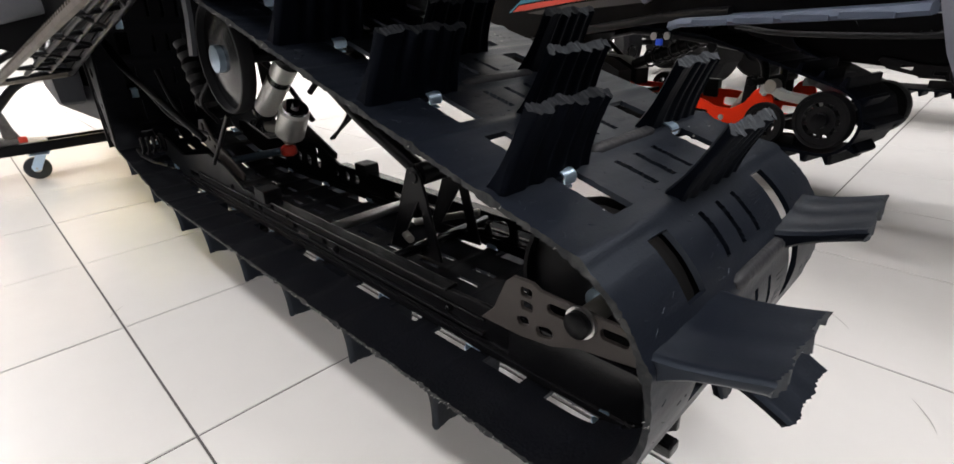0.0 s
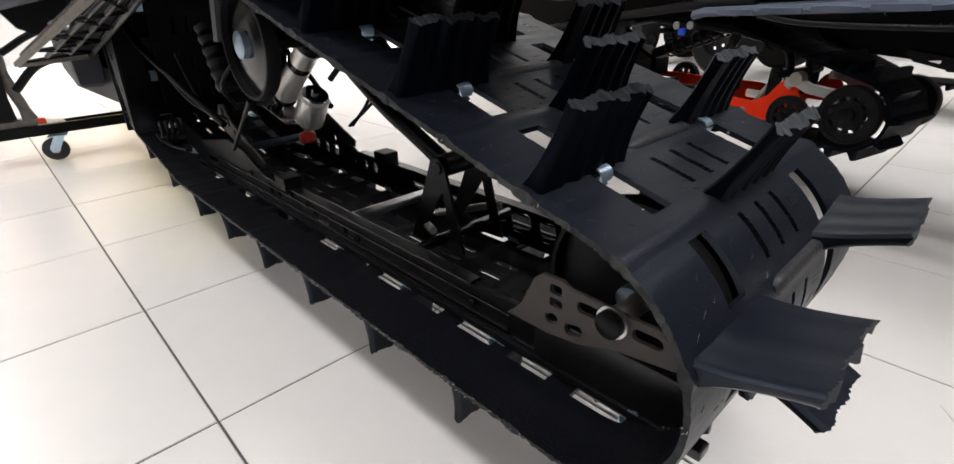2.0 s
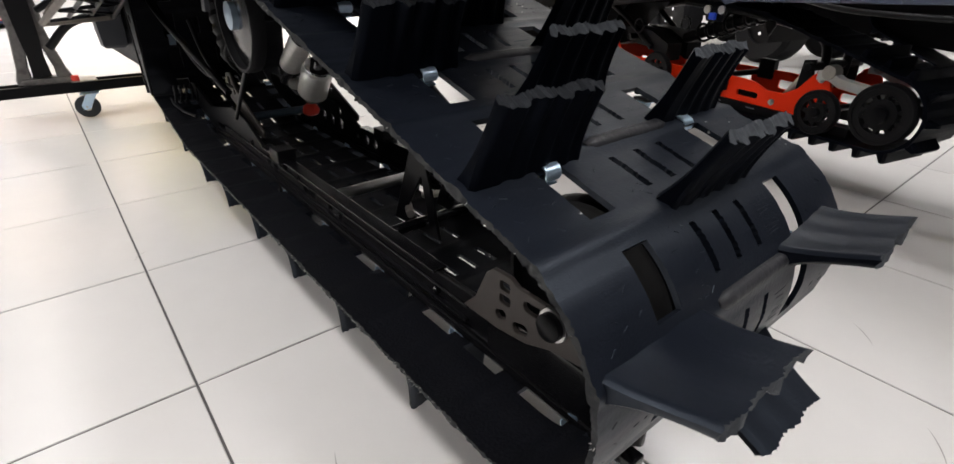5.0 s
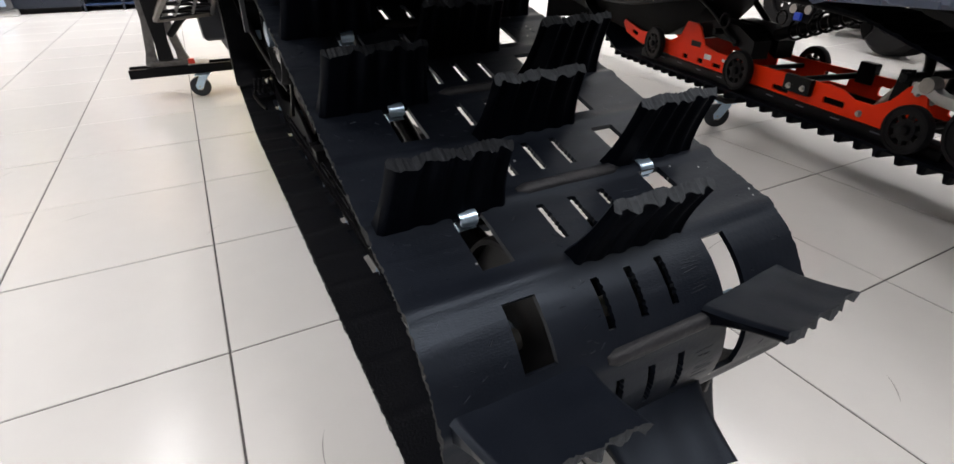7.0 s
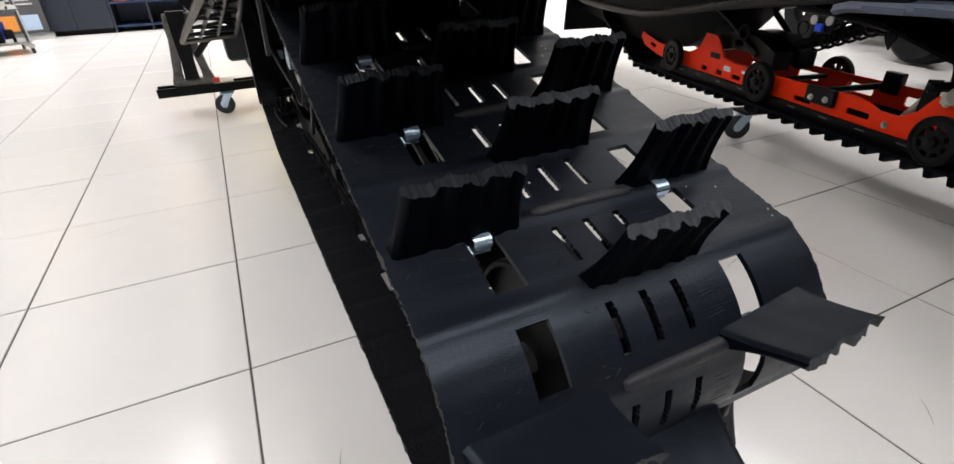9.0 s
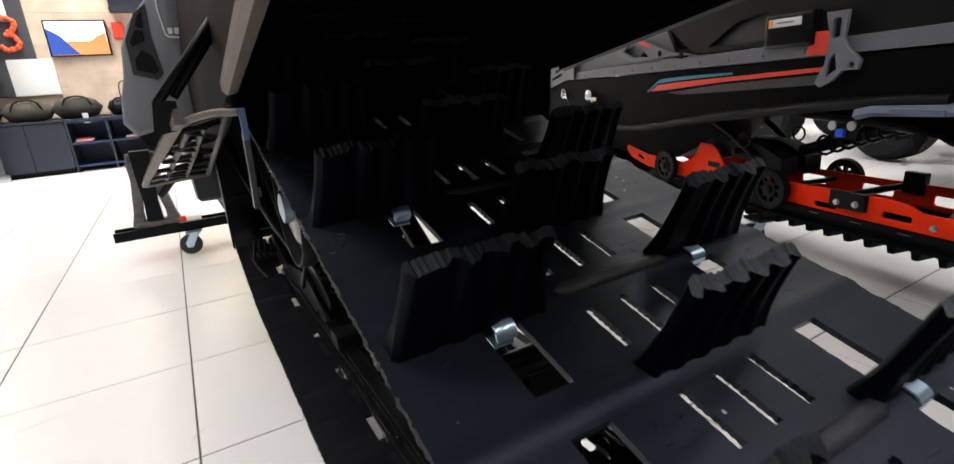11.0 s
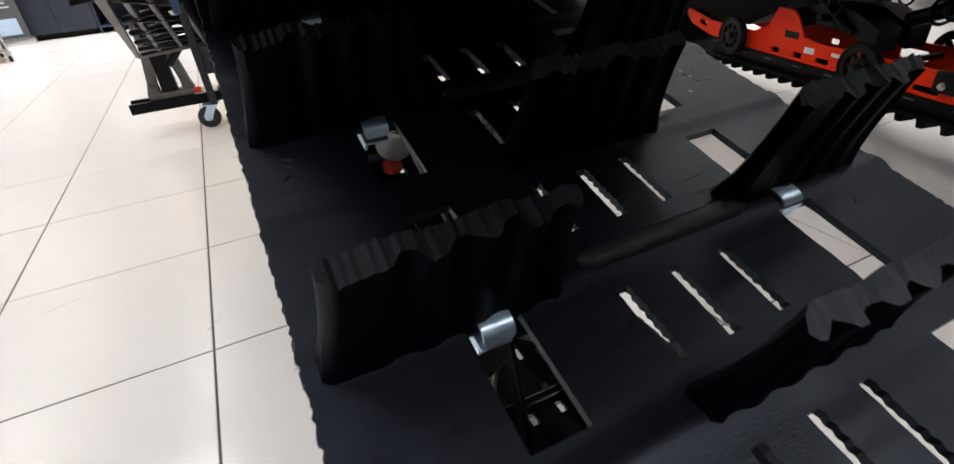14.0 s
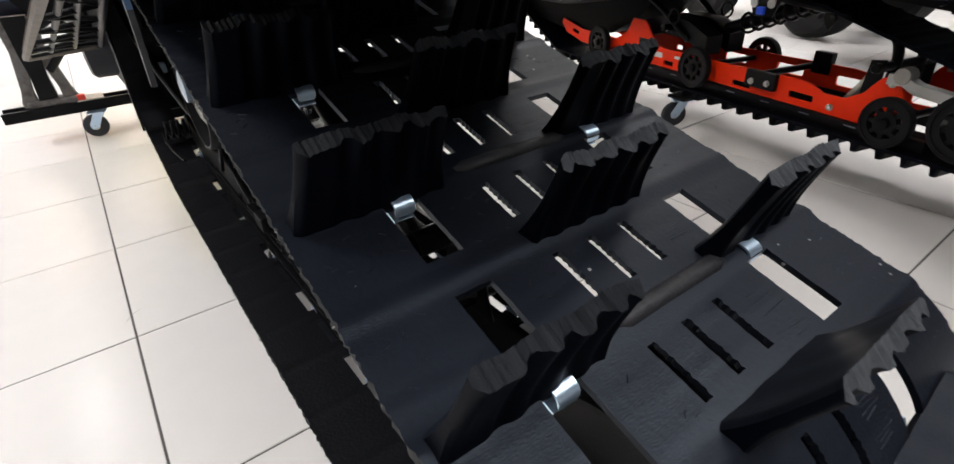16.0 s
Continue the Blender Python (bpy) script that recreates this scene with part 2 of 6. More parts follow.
SCREEN_SAND = glow("screen_sand", (0.55, 0.22, 0.08), 0.8)
SCREEN_BLUE = glow("screen_blue", (0.02, 0.06, 0.3), 0.7)
LAMP_GLOW = glow("lamp_diffuser", (1.0, 0.97, 0.93), 3.0)


# ---- building helpers ----
def part(name, bm, material, parent=None, label="", m=None, smooth=None):
    """Links a bmesh as one mesh object, under a thing or a part when parent is given."""
    me = bpy.data.meshes.new(name)
    bmesh.ops.recalc_face_normals(bm, faces=bm.faces)
    if smooth is not None:
        for f in bm.faces:
            f.smooth = True
        for e in bm.edges:
            e.smooth = len(e.link_faces) == 2 and e.calc_face_angle(3.2) < radians(smooth)
    bm.to_mesh(me)
    bm.free()
    for k in (material if isinstance(material, (list, tuple)) else [material]):
        me.materials.append(k)
    return link(name, me, parent, label, m)


def link(name, me, parent=None, label="", m=None):
    ob = new(name, me)
    if parent is not None:
        ob.parent = parent
    if m is not None:
        ob.matrix_basis = m
    if label:
        ob["label"] = label
    return ob


def thing(name, m, label, category, group="", kind=""):
    ob = new(name)
    ob.empty_display_size = 0.1
    ob.matrix_basis = m
    return tagged(ob, label, category, group, kind)


def box_into(bm, x0, x1, y0, y1, z0, z1, bev=0.0, m=None, mi=0):
    r = bmesh.ops.create_cube(bm, size=1)
    vs = r["verts"]
    bmesh.ops.scale(bm, vec=(abs(x1 - x0), abs(y1 - y0), abs(z1 - z0)), verts=vs)
    bmesh.ops.translate(bm, vec=((x0 + x1) / 2, (y0 + y1) / 2, (z0 + z1) / 2), verts=vs)
    fs = {f for v in vs for f in v.link_faces}
    if bev > 0:
        es = list({e for v in vs for e in v.link_edges})
        rb = bmesh.ops.bevel(bm, geom=es, offset=bev, segments=2, affect="EDGES", profile=0.7)
        vs = list({v for f in rb["faces"] for v in f.verts} | {v for v in vs if v.is_valid})
        fs = {f for v in vs for f in v.link_faces}
    for f in fs:
        f.material_index = mi
    if m is not None:
        bmesh.ops.transform(bm, matrix=m, verts=vs)
    return bm


def box(x0, x1, y0, y1, z0, z1, bev=0.0, m=None):
    return box_into(bmesh.new(), x0, x1, y0, y1, z0, z1, bev, m)


AXIS = {"x": Matrix(((0, 0, 1, 0), (1, 0, 0, 0), (0, 1, 0, 0), (0, 0, 0, 1))),
        "y": Matrix(((0, 1, 0, 0), (0, 0, 1, 0), (1, 0, 0, 0), (0, 0, 0, 1))),
        "z": Matrix.Identity(4)}


def lathe_into(bm, profile, centre, axis="x", n=32, closed=False, mi=0):
    """profile: (radius, height along the axis) pairs, swept round the axis through centre."""
    m = Matrix.Translation(centre) @ AXIS[axis]
    rings = []
    for r, h in profile:
        rings.append([bm.verts.new(m @ Vector((r * math.cos(2 * math.pi * k / n), r * math.sin(2 * math.pi * k / n), h))) for k in range(n)])
    pairs = list(zip(rings, rings[1:])) + ([(rings[-1], rings[0])] if closed else [])
    for a, b in pairs:
        for k in range(n):
            bm.faces.new((a[k], a[(k + 1) % n], b[(k + 1) % n], b[k])).material_index = mi
    if not closed:
        for ring in (rings[0], rings[-1]):
            bm.faces.new(ring).material_index = mi
    return bm


def lathe(profile, centre, axis="x", n=32, closed=False):
    return lathe_into(bmesh.new(), profile, centre, axis, n, closed)


def rod_into(bm, a, b, r, n=16, mi=0, bev=0.15):
    a, b = Vector(a), Vector(b)
    d = b - a
    q = d.to_track_quat("Z", "Y").to_matrix().to_4x4()
    m = Matrix.Translation(a) @ q
    L = d.length
    c = min(r * bev, L * 0.2)
    rings = []
    for rr, h in ((r - c, 0), (r, c), (r, L - c), (r - c, L)):
        rings.append([bm.verts.new(m @ Vector((rr * math.cos(2 * math.pi * k / n), rr * math.sin(2 * math.pi * k / n), h))) for k in range(n)])
    for p, q2 in zip(rings, rings[1:]):
        for k in range(n):
            bm.faces.new((p[k], p[(k + 1) % n], q2[(k + 1) % n], q2[k])).material_index = mi
    for ring in (rings[0], rings[-1]):
        bm.faces.new(ring).material_index = mi
    return bm


def rod(a, b, r, n=16):
    return rod_into(bmesh.new(), a, b, r, n)


def smooth_path(points, steps=8):
    """A rounded way through the points (Catmull-Rom)."""
    pts = [Vector(p) for p in points]
    pts = [pts[0] * 2 - pts[1], *pts, pts[-1] * 2 - pts[-2]]
    out = []
    for i in range(1, len(pts) - 2):
        p0, p1, p2, p3 = pts[i - 1:i + 3]
        for k in range(steps):
            t = k / steps
            out.append(0.5 * ((2 * p1) + (p2 - p0) * t + (2 * p0 - 5 * p1 + 4 * p2 - p3) * t * t + (3 * p1 - p0 - 3 * p2 + p3) * t ** 3))
    return out + [pts[-2]]


def tube_into(bm, points, r, n=10, steps=6, raw=False, mi=0):
    pts = [Vector(p) for p in points] if raw else smooth_path(points, steps)
    up = Vector((0.13, 0.07, 1)).normalized()
    rings = []
    for i, p in enumerate(pts):
        d = (pts[min(i + 1, len(pts) - 1)] - pts[max(i - 1, 0)]).normalized()
        u = up - d * up.dot(d)
        u = u.normalized() if u.length > 1e-3 else d.orthogonal().normalized()
        up = u
        v = d.cross(u)
        rr = r(i / (len(pts) - 1)) if callable(r) else r
        rings.append([bm.verts.new(p + rr * (u * math.cos(2 * math.pi * k / n) + v * math.sin(2 * math.pi * k / n))) for k in range(n)])
    for a, b in zip(rings, rings[1:]):
        for k in range(n):
            bm.faces.new((a[k], a[(k + 1) % n], b[(k + 1) % n], b[k])).material_index = mi
    for ring in (rings[0], rings[-1]):
        bm.faces.new(ring).material_index = mi
    return bm


def tube(points, r, n=10, steps=6, raw=False):
    return tube_into(bmesh.new(), points, r, n, steps, raw)


def plate(outline, holes, thick, plane="yz", at=0.0, bev=0.0015):
    """A flat plate with holes cut through it: outlines in the plane's own two coordinates, centred at `at` along the third."""
    cu = bpy.data.curves.new("outline", "CURVE")
    cu.dimensions = "2D"
    cu.fill_mode = "BOTH"
    cu.extrude = max(thick / 2 - bev, 0.0002)
    cu.bevel_depth = bev
    cu.bevel_resolution = 1
    cu.offset = -bev
    for loop in [outline, *holes]:
        sp = cu.splines.new("POLY")
        sp.points.add(len(loop) - 1)
        for p, (a, b) in zip(sp.points, loop):
            p.co = (a, b, 0, 1)
        sp.use_cyclic_u = True
    ob = bpy.data.objects.new("outline", cu)
    scene.collection.objects.link(ob)
    dg = bpy.context.evaluated_depsgraph_get()
    dg.update()
    me = bpy.data.meshes.new_from_object(ob.evaluated_get(dg))
    bm = bmesh.new()
    bm.from_mesh(me)
    bpy.data.objects.remove(ob)
    bpy.data.curves.remove(cu)
    bpy.data.meshes.remove(me)
    m = {"yz": Matrix(((0, 0, 1, at), (1, 0, 0, 0), (0, 1, 0, 0), (0, 0, 0, 1))),
         "xz": Matrix(((1, 0, 0, 0), (0, 0, -1, at), (0, 1, 0, 0), (0, 0, 0, 1))),
         "xy": Matrix(((1, 0, 0, 0), (0, 1, 0, 0), (0, 0, 1, at), (0, 0, 0, 1)))}[plane]
    bmesh.ops.transform(bm, matrix=m, verts=bm.verts)
    bmesh.ops.remove_doubles(bm, verts=bm.verts, dist=1e-5)
    return bm


def rounded(cx, cy, w, h, r=None, tilt=0.0, n=4):
    """A rounded rectangle as a loop of points."""
    r = min(w, h) * 0.3 if r is None else min(r, w / 2, h / 2)
    out = []
    for sx, sy, a0 in ((1, 1, 0), (-1, 1, 90), (-1, -1, 180), (1, -1, 270)):
        for k in range(n + 1):
            a = radians(a0 + 90 * k / n)
            x, y = sx * (w / 2 - r) + r * math.cos(a), sy * (h / 2 - r) + r * math.sin(a)
            ct, st = math.cos(radians(tilt)), math.sin(radians(tilt))
            out.append((cx + x * ct - y * st, cy + x * st + y * ct))
    return out


def ring_loop(cx, cy, r, n=16):
    return [(cx + r * math.cos(2 * math.pi * k / n), cy + r * math.sin(2 * math.pi * k / n)) for k in range(n)]


def loft(sections, closed_ends=True):
    """Skins a row of equal-length closed point loops."""
    bm = bmesh.new()
    rings = [[bm.verts.new(p) for p in s] for s in sections]
    n = len(rings[0])
    for a, b in zip(rings, rings[1:]):
        for k in range(n):
            bm.faces.new((a[k], a[(k + 1) % n], b[(k + 1) % n], b[k]))
    if closed_ends:
        bm.faces.new(rings[0])
        bm.faces.new(rings[-1])
    return bm


# ---- the room ----
TX, TY = 0.42, 0.42
ROOM = (-4.6, 5.4, -3.6, 6.6, 3.2)


def build_floor():
    x0, x1, y0, y1, _ = ROOM
    slab = part("floor", box(x0 - 0.2, x1 + 0.2, y0 - 0.2, y1 + 0.2, -0.12, -0.0018), GROUT)
    tagged(slab, "cream glazed floor tiles with thin dark grout joints", "floor", kind="structure")
    bm = box(-TX / 2 + 0.0018, TX / 2 - 0.0018, -TY / 2 + 0.0018, TY / 2 - 0.0018, -0.009, 0.0)
    top = [f for f in bm.faces if f.normal.z > 0.9]
    bmesh.ops.bevel(bm, geom=[e for f in top for e in f.edges], offset=0.0012, segments=1, affect="EDGES")
    me = bpy.data.meshes.new("tile")
    bm.to_mesh(me)
    bm.free()
    me.materials.append(TILE)
    verts, faces = [], []
    base = [v.co.copy() for v in me.vertices]
    polys = [tuple(p.vertices) for p in me.polygons]
    near = []
    for i in range(-11, 14):
        for j in range(-8, 16):
            cx, cy = (i + 0.5) * TX, (j + 0.5) * TY
            if not (x0 < cx < x1 and y0 < cy < y1):
                continue
            if -4 <= i <= 6 and -3 <= j <= 11:
                near.append((cx, cy))
            else:
                o = len(verts)
                verts += [(v.x + cx, v.y + cy, v.z) for v in base]
                faces += [tuple(k + o for k in p) for p in polys]
    far = bpy.data.meshes.new("far_tiles")
    far.from_pydata(verts, [], faces)
    far.materials.append(TILE)
    tagged(link("far_tiles", far, slab), kind="stuff")
    rng = random.Random(4)
    for cx, cy in near:
        link("tile", me, slab, m=pose(cx, cy, rng.uniform(-0.0004, 0.0004), rng.uniform(-0.05, 0.05), rng.uniform(-0.05, 0.05), 0))


def build_shell():
    x0, x1, y0, y1, h = ROOM
    tagged(part("wall_north", box(x0 - 0.2, x1 + 0.2, y1, y1 + 0.2, 0, h), WALL_PAINT), "pale painted showroom wall behind the displays", "wall", kind="structure")
    # South and west walls are unseen; their dark tones hold back side light.
    tagged(part("wall_south", box(x0 - 0.2, x1 + 0.2, y0 - 0.2, y0, 0, h), MID_WALL), "unseen mid-grey wall that closes the showroom", "wall", kind="structure")
    tagged(part("wall_west", box(x0 - 0.2, x0, y0, y1, 0, h), DARK_WALL), "unseen charcoal wall that closes the showroom", "wall", kind="structure")
    tagged(part("wall_east", box(x1, x1 + 0.2, y0, y1, 0, h), WALL_PAINT), "plain pale showroom wall", "wall", kind="structure")
    tagged(part("ceiling", box(x0 - 0.2, x1 + 0.2, y0 - 0.2, y1 + 0.2, h, h + 0.15), CEILING), "plain pale suspended ceiling", "ceiling", kind="structure")


def ceiling_light():
    root = thing("ceiling_light", pose(0, 0, 0), "long white ceiling luminaire with a bright diffuser", "lamp", "ceiling luminaires")
    part("frame", plate(rounded(0, 0, 0.36, 1.3, 0.01), [rounded(0, 0, 0.31, 1.25, 0.01)], 0.06, "xy", -0.03), WHITE_LABEL, root)
    part("diffuser", box(-0.15, 0.15, -0.62, 0.62, -0.03, -0.02), LAMP_GLOW, root)
    return root


build_floor()
build_shell()
lamp_root = ceiling_light()
LAMP_ROWS = {-1.7: (-2.4, -0.9, 0.75, 1.9, 3.1), 0.8: (-2.4, -0.9, 3.2, 4.6), 2.7: (-2.4, -0.9, 3.2, 4.6), 4.5: (-2.4, -0.9, 3.6, 4.9), 5.85: (-2.4, -0.9, 0.6, 2.1, 3.6, 4.9)}
LAMP_SPOTS = [(x, y) for y, row in LAMP_ROWS.items() for x in row]
for k, (lx, ly) in enumerate(LAMP_SPOTS):
    m = pose(lx, ly, ROOM[4])
    if k == 0:
        lamp_root.matrix_basis = m
    else:
        copy_thing(lamp_root, m)
    ld = bpy.data.lights.new("luminaire_light", "AREA")
    ld.shape, ld.size, ld.size_y = "RECTANGLE", 0.3, 1.24
    ld.energy, ld.color = LAMP_POWER * (1.9 if ly > 5.5 else 1.0), LAMP_COLOUR
    ld.spread = radians(112)
    new("luminaire_light", ld).matrix_basis = pose(lx, ly, ROOM[4] - 0.065)


# ---- the snowmobile with the deep-lug track ----
CX = 0.369
sled = thing("snowmobile", pose(CX, 0, 0), "black snowmobile with a deep-lug rubber track, on a dolly", "snowmobile")

HUBS = [(-0.483, 0.300, 0.115), (0.60, 0.300, 0.115), (0.885, 0.345, 0.10), (0.80, 0.695, 0.105)]


def belt_path():
    """The track's outer line as a closed row of (y, z): forward over the top, down the front, back along the floor side."""
    pts = []
    for cy, cz, r in HUBS:
        pts += [(cy + r * math.cos(2 * math.pi * k / 180), cz + r * math.sin(2 * math.pi * k / 180)) for k in range(180)]
    pts = sorted(set(pts))

    def cross(o, a, b):
        return (a[0] - o[0]) * (b[1] - o[1]) - (a[1] - o[1]) * (b[0] - o[0])
    lower, upper = [], []
    for row, seq in ((lower, pts), (upper, pts[::-1])):
        for p in seq:
            while len(row) > 1 and cross(row[-2], row[-1], p) <= 0:
                row.pop()
            row.append(p)
    hull = (lower[:-1] + upper[:-1])[::-1]
    return np.array(hull + [hull[0]])


HULL = belt_path()
SEG = np.hypot(*np.diff(HULL, axis=0).T)
CUM = np.concatenate([[0], np.cumsum(SEG)])
LOOP = CUM[-1]
PAIRS = round(LOOP / 0.1785)
PITCH = LOOP / (2 * PAIRS)
S0 = min(np.linspace(0, LOOP, 6000), key=lambda s: math.hypot(np.interp(s, CUM, HULL[:, 0]) + 0.456, np.interp(s, CUM, HULL[:, 1]) - 0.428)) + 0.008


def on_belt(s):
    """Place, way along and outward normal of the track's outer face, at s metres from the reference rod."""
    s = (s + S0) % LOOP
    e = 0.006
    f = lambda q: np.array((np.interp(q % LOOP, CUM, HULL[:, 0]), np.interp(q % LOOP, CUM, HULL[:, 1])))
    p, d = f(s), f(s + e) - f(s - e)
    d = d / np.hypot(*d)
    return p, d, np.array((-d[1], d[0]))


def belt_pose(s, x=0.0, lift=0.0):
    p, d, n = on_belt(s)
    p = p + n * lift
    return Matrix(((1, 0, 0, x), (0, d[0], n[0], p[0]), (0, d[1], n[1], p[1]), (0, 0, 0, 1)))


HALF = 0.207
RIGHT = 0.190
COLS = [-HALF, -0.17, -0.134, -0.104, -0.075, -0.0515, -0.0435, -0.0165, -0.0085, 0.0185, 0.0265, 0.05, 0.079, 0.108, 0.150, RIGHT]
WINDOW_COLS, SLOT_COLS = (2, 12), (5, 7, 9)
STEPS = 30


def build_belt():
    rng = random.Random(11)
    rows = 2 * PAIRS * STEPS
    verts, faces, slots = [], [], []
    nc = len(COLS)
    for side in (0, 1):
        for i in range(rows):
            p, d, n = on_belt(i * PITCH / STEPS)
            u = (i % STEPS) / STEPS
            du = min(u, 1 - u)
            for j, x in enumerate(COLS):
                lift = 0.0
                if side == 0:
                    lift = 0.0025 * math.exp(-(du / 0.09) ** 2)
                    lift += 0.0006 * noise.noise((x * 60, i * 0.37, 0.3))
                else:
                    lift = -0.0052 - 0.002 * math.exp(-(du / 0.1) ** 2)
                xx = x
                if j in (0, nc - 1):
                    xx += rng.uniform(-0.0012, 0.0012)
                if j in (6, 8, 10):
                    xx += 0.0007 * (1 if i % 2 else -1) * rng.uniform(0.2, 1.4)
                q = p + n * lift
                verts.append((xx, q[0], q[1]))

    def hole(i, j):
        u = (i % STEPS + 0.5) / STEPS
        end = 0.91 if (i // STEPS) % 2 else 0.84
        return (j in WINDOW_COLS and 0.2 < u < end) or (j in SLOT_COLS and 0.29 < u < 0.81)
    total = rows * nc
    for i in range(rows):
        i2 = (i + 1) % rows
        for j in range(nc - 1):
            if hole(i, j):
                a = [(i, j), (i, j + 1), (i2, j + 1), (i2, j)]
                for (ia, ja), (ib, jb), out in ((a[0], a[1], (i - 1, j)), (a[1], a[2], (i, j + 1)), (a[2], a[3], (i + 1, j)), (a[3], a[0], (i, j - 1))):
                    if not hole(*out):
                        faces.append((ia * nc + ja, ib * nc + jb, total + ib * nc + jb, total + ia * nc + ja))
                        slots.append(0)
                continue
            q = (i * nc + j, i * nc + j + 1, i2 * nc + j + 1, i2 * nc + j)
            faces.append(q)
            faces.append(tuple(v + total for v in q[::-1]))
            slots += [0, 2]
        for j in (0, nc - 1):
            faces.append((i * nc + j, i2 * nc + j, total + i2 * nc + j, total + i * nc + j))
            slots.append(1)
    me = bpy.data.meshes.new("track_belt")
    me.from_pydata(verts, [], faces)
    me.materials.append(RUBBER)
    me.materials.append(RUBBER_EDGE)
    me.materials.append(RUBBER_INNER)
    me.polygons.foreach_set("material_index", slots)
    bm = bmesh.new()
    bm.from_mesh(me)
    bmesh.ops.recalc_face_normals(bm, faces=bm.faces)
    for f in bm.faces:
        f.smooth = True
    for e in bm.edges:
        e.smooth = len(e.link_faces) == 2 and e.calc_face_angle(3.2) < radians(40)
    bm.to_mesh(me)
    bm.free()
    return link("track_belt", me, sled, "black rubber track band with windows and serrated slots")


def lug_mesh(width, flare_left, flare_right, seed, ribs=5, height=0.072, smooth_end=True, lip=None, cut=0.0065, face=None):
    """A paddle lug: x across the track, y along it, z outward; deeply ribbed face towards -y, ragged trimmed lip."""
    rng = random.Random(seed)
    nu, nv = ribs * 10, 9
    bm = bmesh.new()
    front, back = [], []
    rag = [rng.uniform(-0.0013, 0.0013) + 0.0016 * math.sin(k * 0.31 + seed) for k in range(nu + 1)]
    for v in range(nv + 1):
        t = v / nv
        h = height * t
        grow = (1 - t) ** 1.7
        foot = 0.006 * (1 - t) ** 3.5
        lean = -0.007 * t
        fr, bk = [], []
        for k in range(nu + 1):
            a = k / nu
            x0, x1 = -width / 2 - flare_left * grow, width / 2 + flare_right * grow
            x = x0 + (x1 - x0) * a
            edge = min(a, 1 - a) * width
            rib = 0.5 + 0.5 * math.cos(ribs * 2 * math.pi * a)
            rib = rib * rib * (3 - 2 * rib)
            plain = min(1.0, max(0.0, (0.24 - a) / 0.06)) if smooth_end else 0.0
            rib = rib * (1 - plain) + 0.85 * plain
            z = h + (rag[k] if v == nv else rag[k] * t * 0.4)
            rounding = min(1.0, 0.35 + edge / 0.006)
            depth = (0.0030 + 0.0062 * rib * (0.3 + 0.7 * t)) * rounding + foot
            fr.append(bm.verts.new((x, lean - depth, z - (cut * (0.75 + 0.5 * noise.noise((k * 0.35, seed, 0.0))) if v == nv else 0.0))))
            bk.append(bm.verts.new((x, lean + (0.0038 + 0.0003 * math.sin(a * 19)) * rounding + foot, z)))
        front.append(fr)
        back.append(bk)
    for v in range(nv):
        for k in range(nu):
            bm.faces.new((front[v][k], front[v][k + 1], front[v + 1][k + 1], front[v + 1][k]))
            # Back faces take the lighter rubber, as if lit from above.
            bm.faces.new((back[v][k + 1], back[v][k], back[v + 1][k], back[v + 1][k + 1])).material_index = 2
        for k in (0, nu):
            bm.faces.new((back[v][k], front[v][k], front[v + 1][k], back[v + 1][k]))
    for k in range(nu):
        bm.faces.new((front[nv][k], front[nv][k + 1], back[nv][k + 1], back[nv][k])).material_index = 1
        bm.faces.new((front[0][k + 1], front[0][k], back[0][k], back[0][k + 1]))
    bmesh.ops.recalc_face_normals(bm, faces=bm.faces)
    for f in bm.faces:
        f.smooth = f.material_index != 1
    for e in bm.edges:
        e.smooth = len(e.link_faces) == 2 and e.calc_face_angle(3.2) < radians(45)
    me = bpy.data.meshes.new("lug")
    bm.to_mesh(me)
    bm.free()
    me.materials.append(face or RUBBER_SHADED)
    me.materials.append(lip or RUBBER_CUT)
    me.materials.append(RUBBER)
    return me


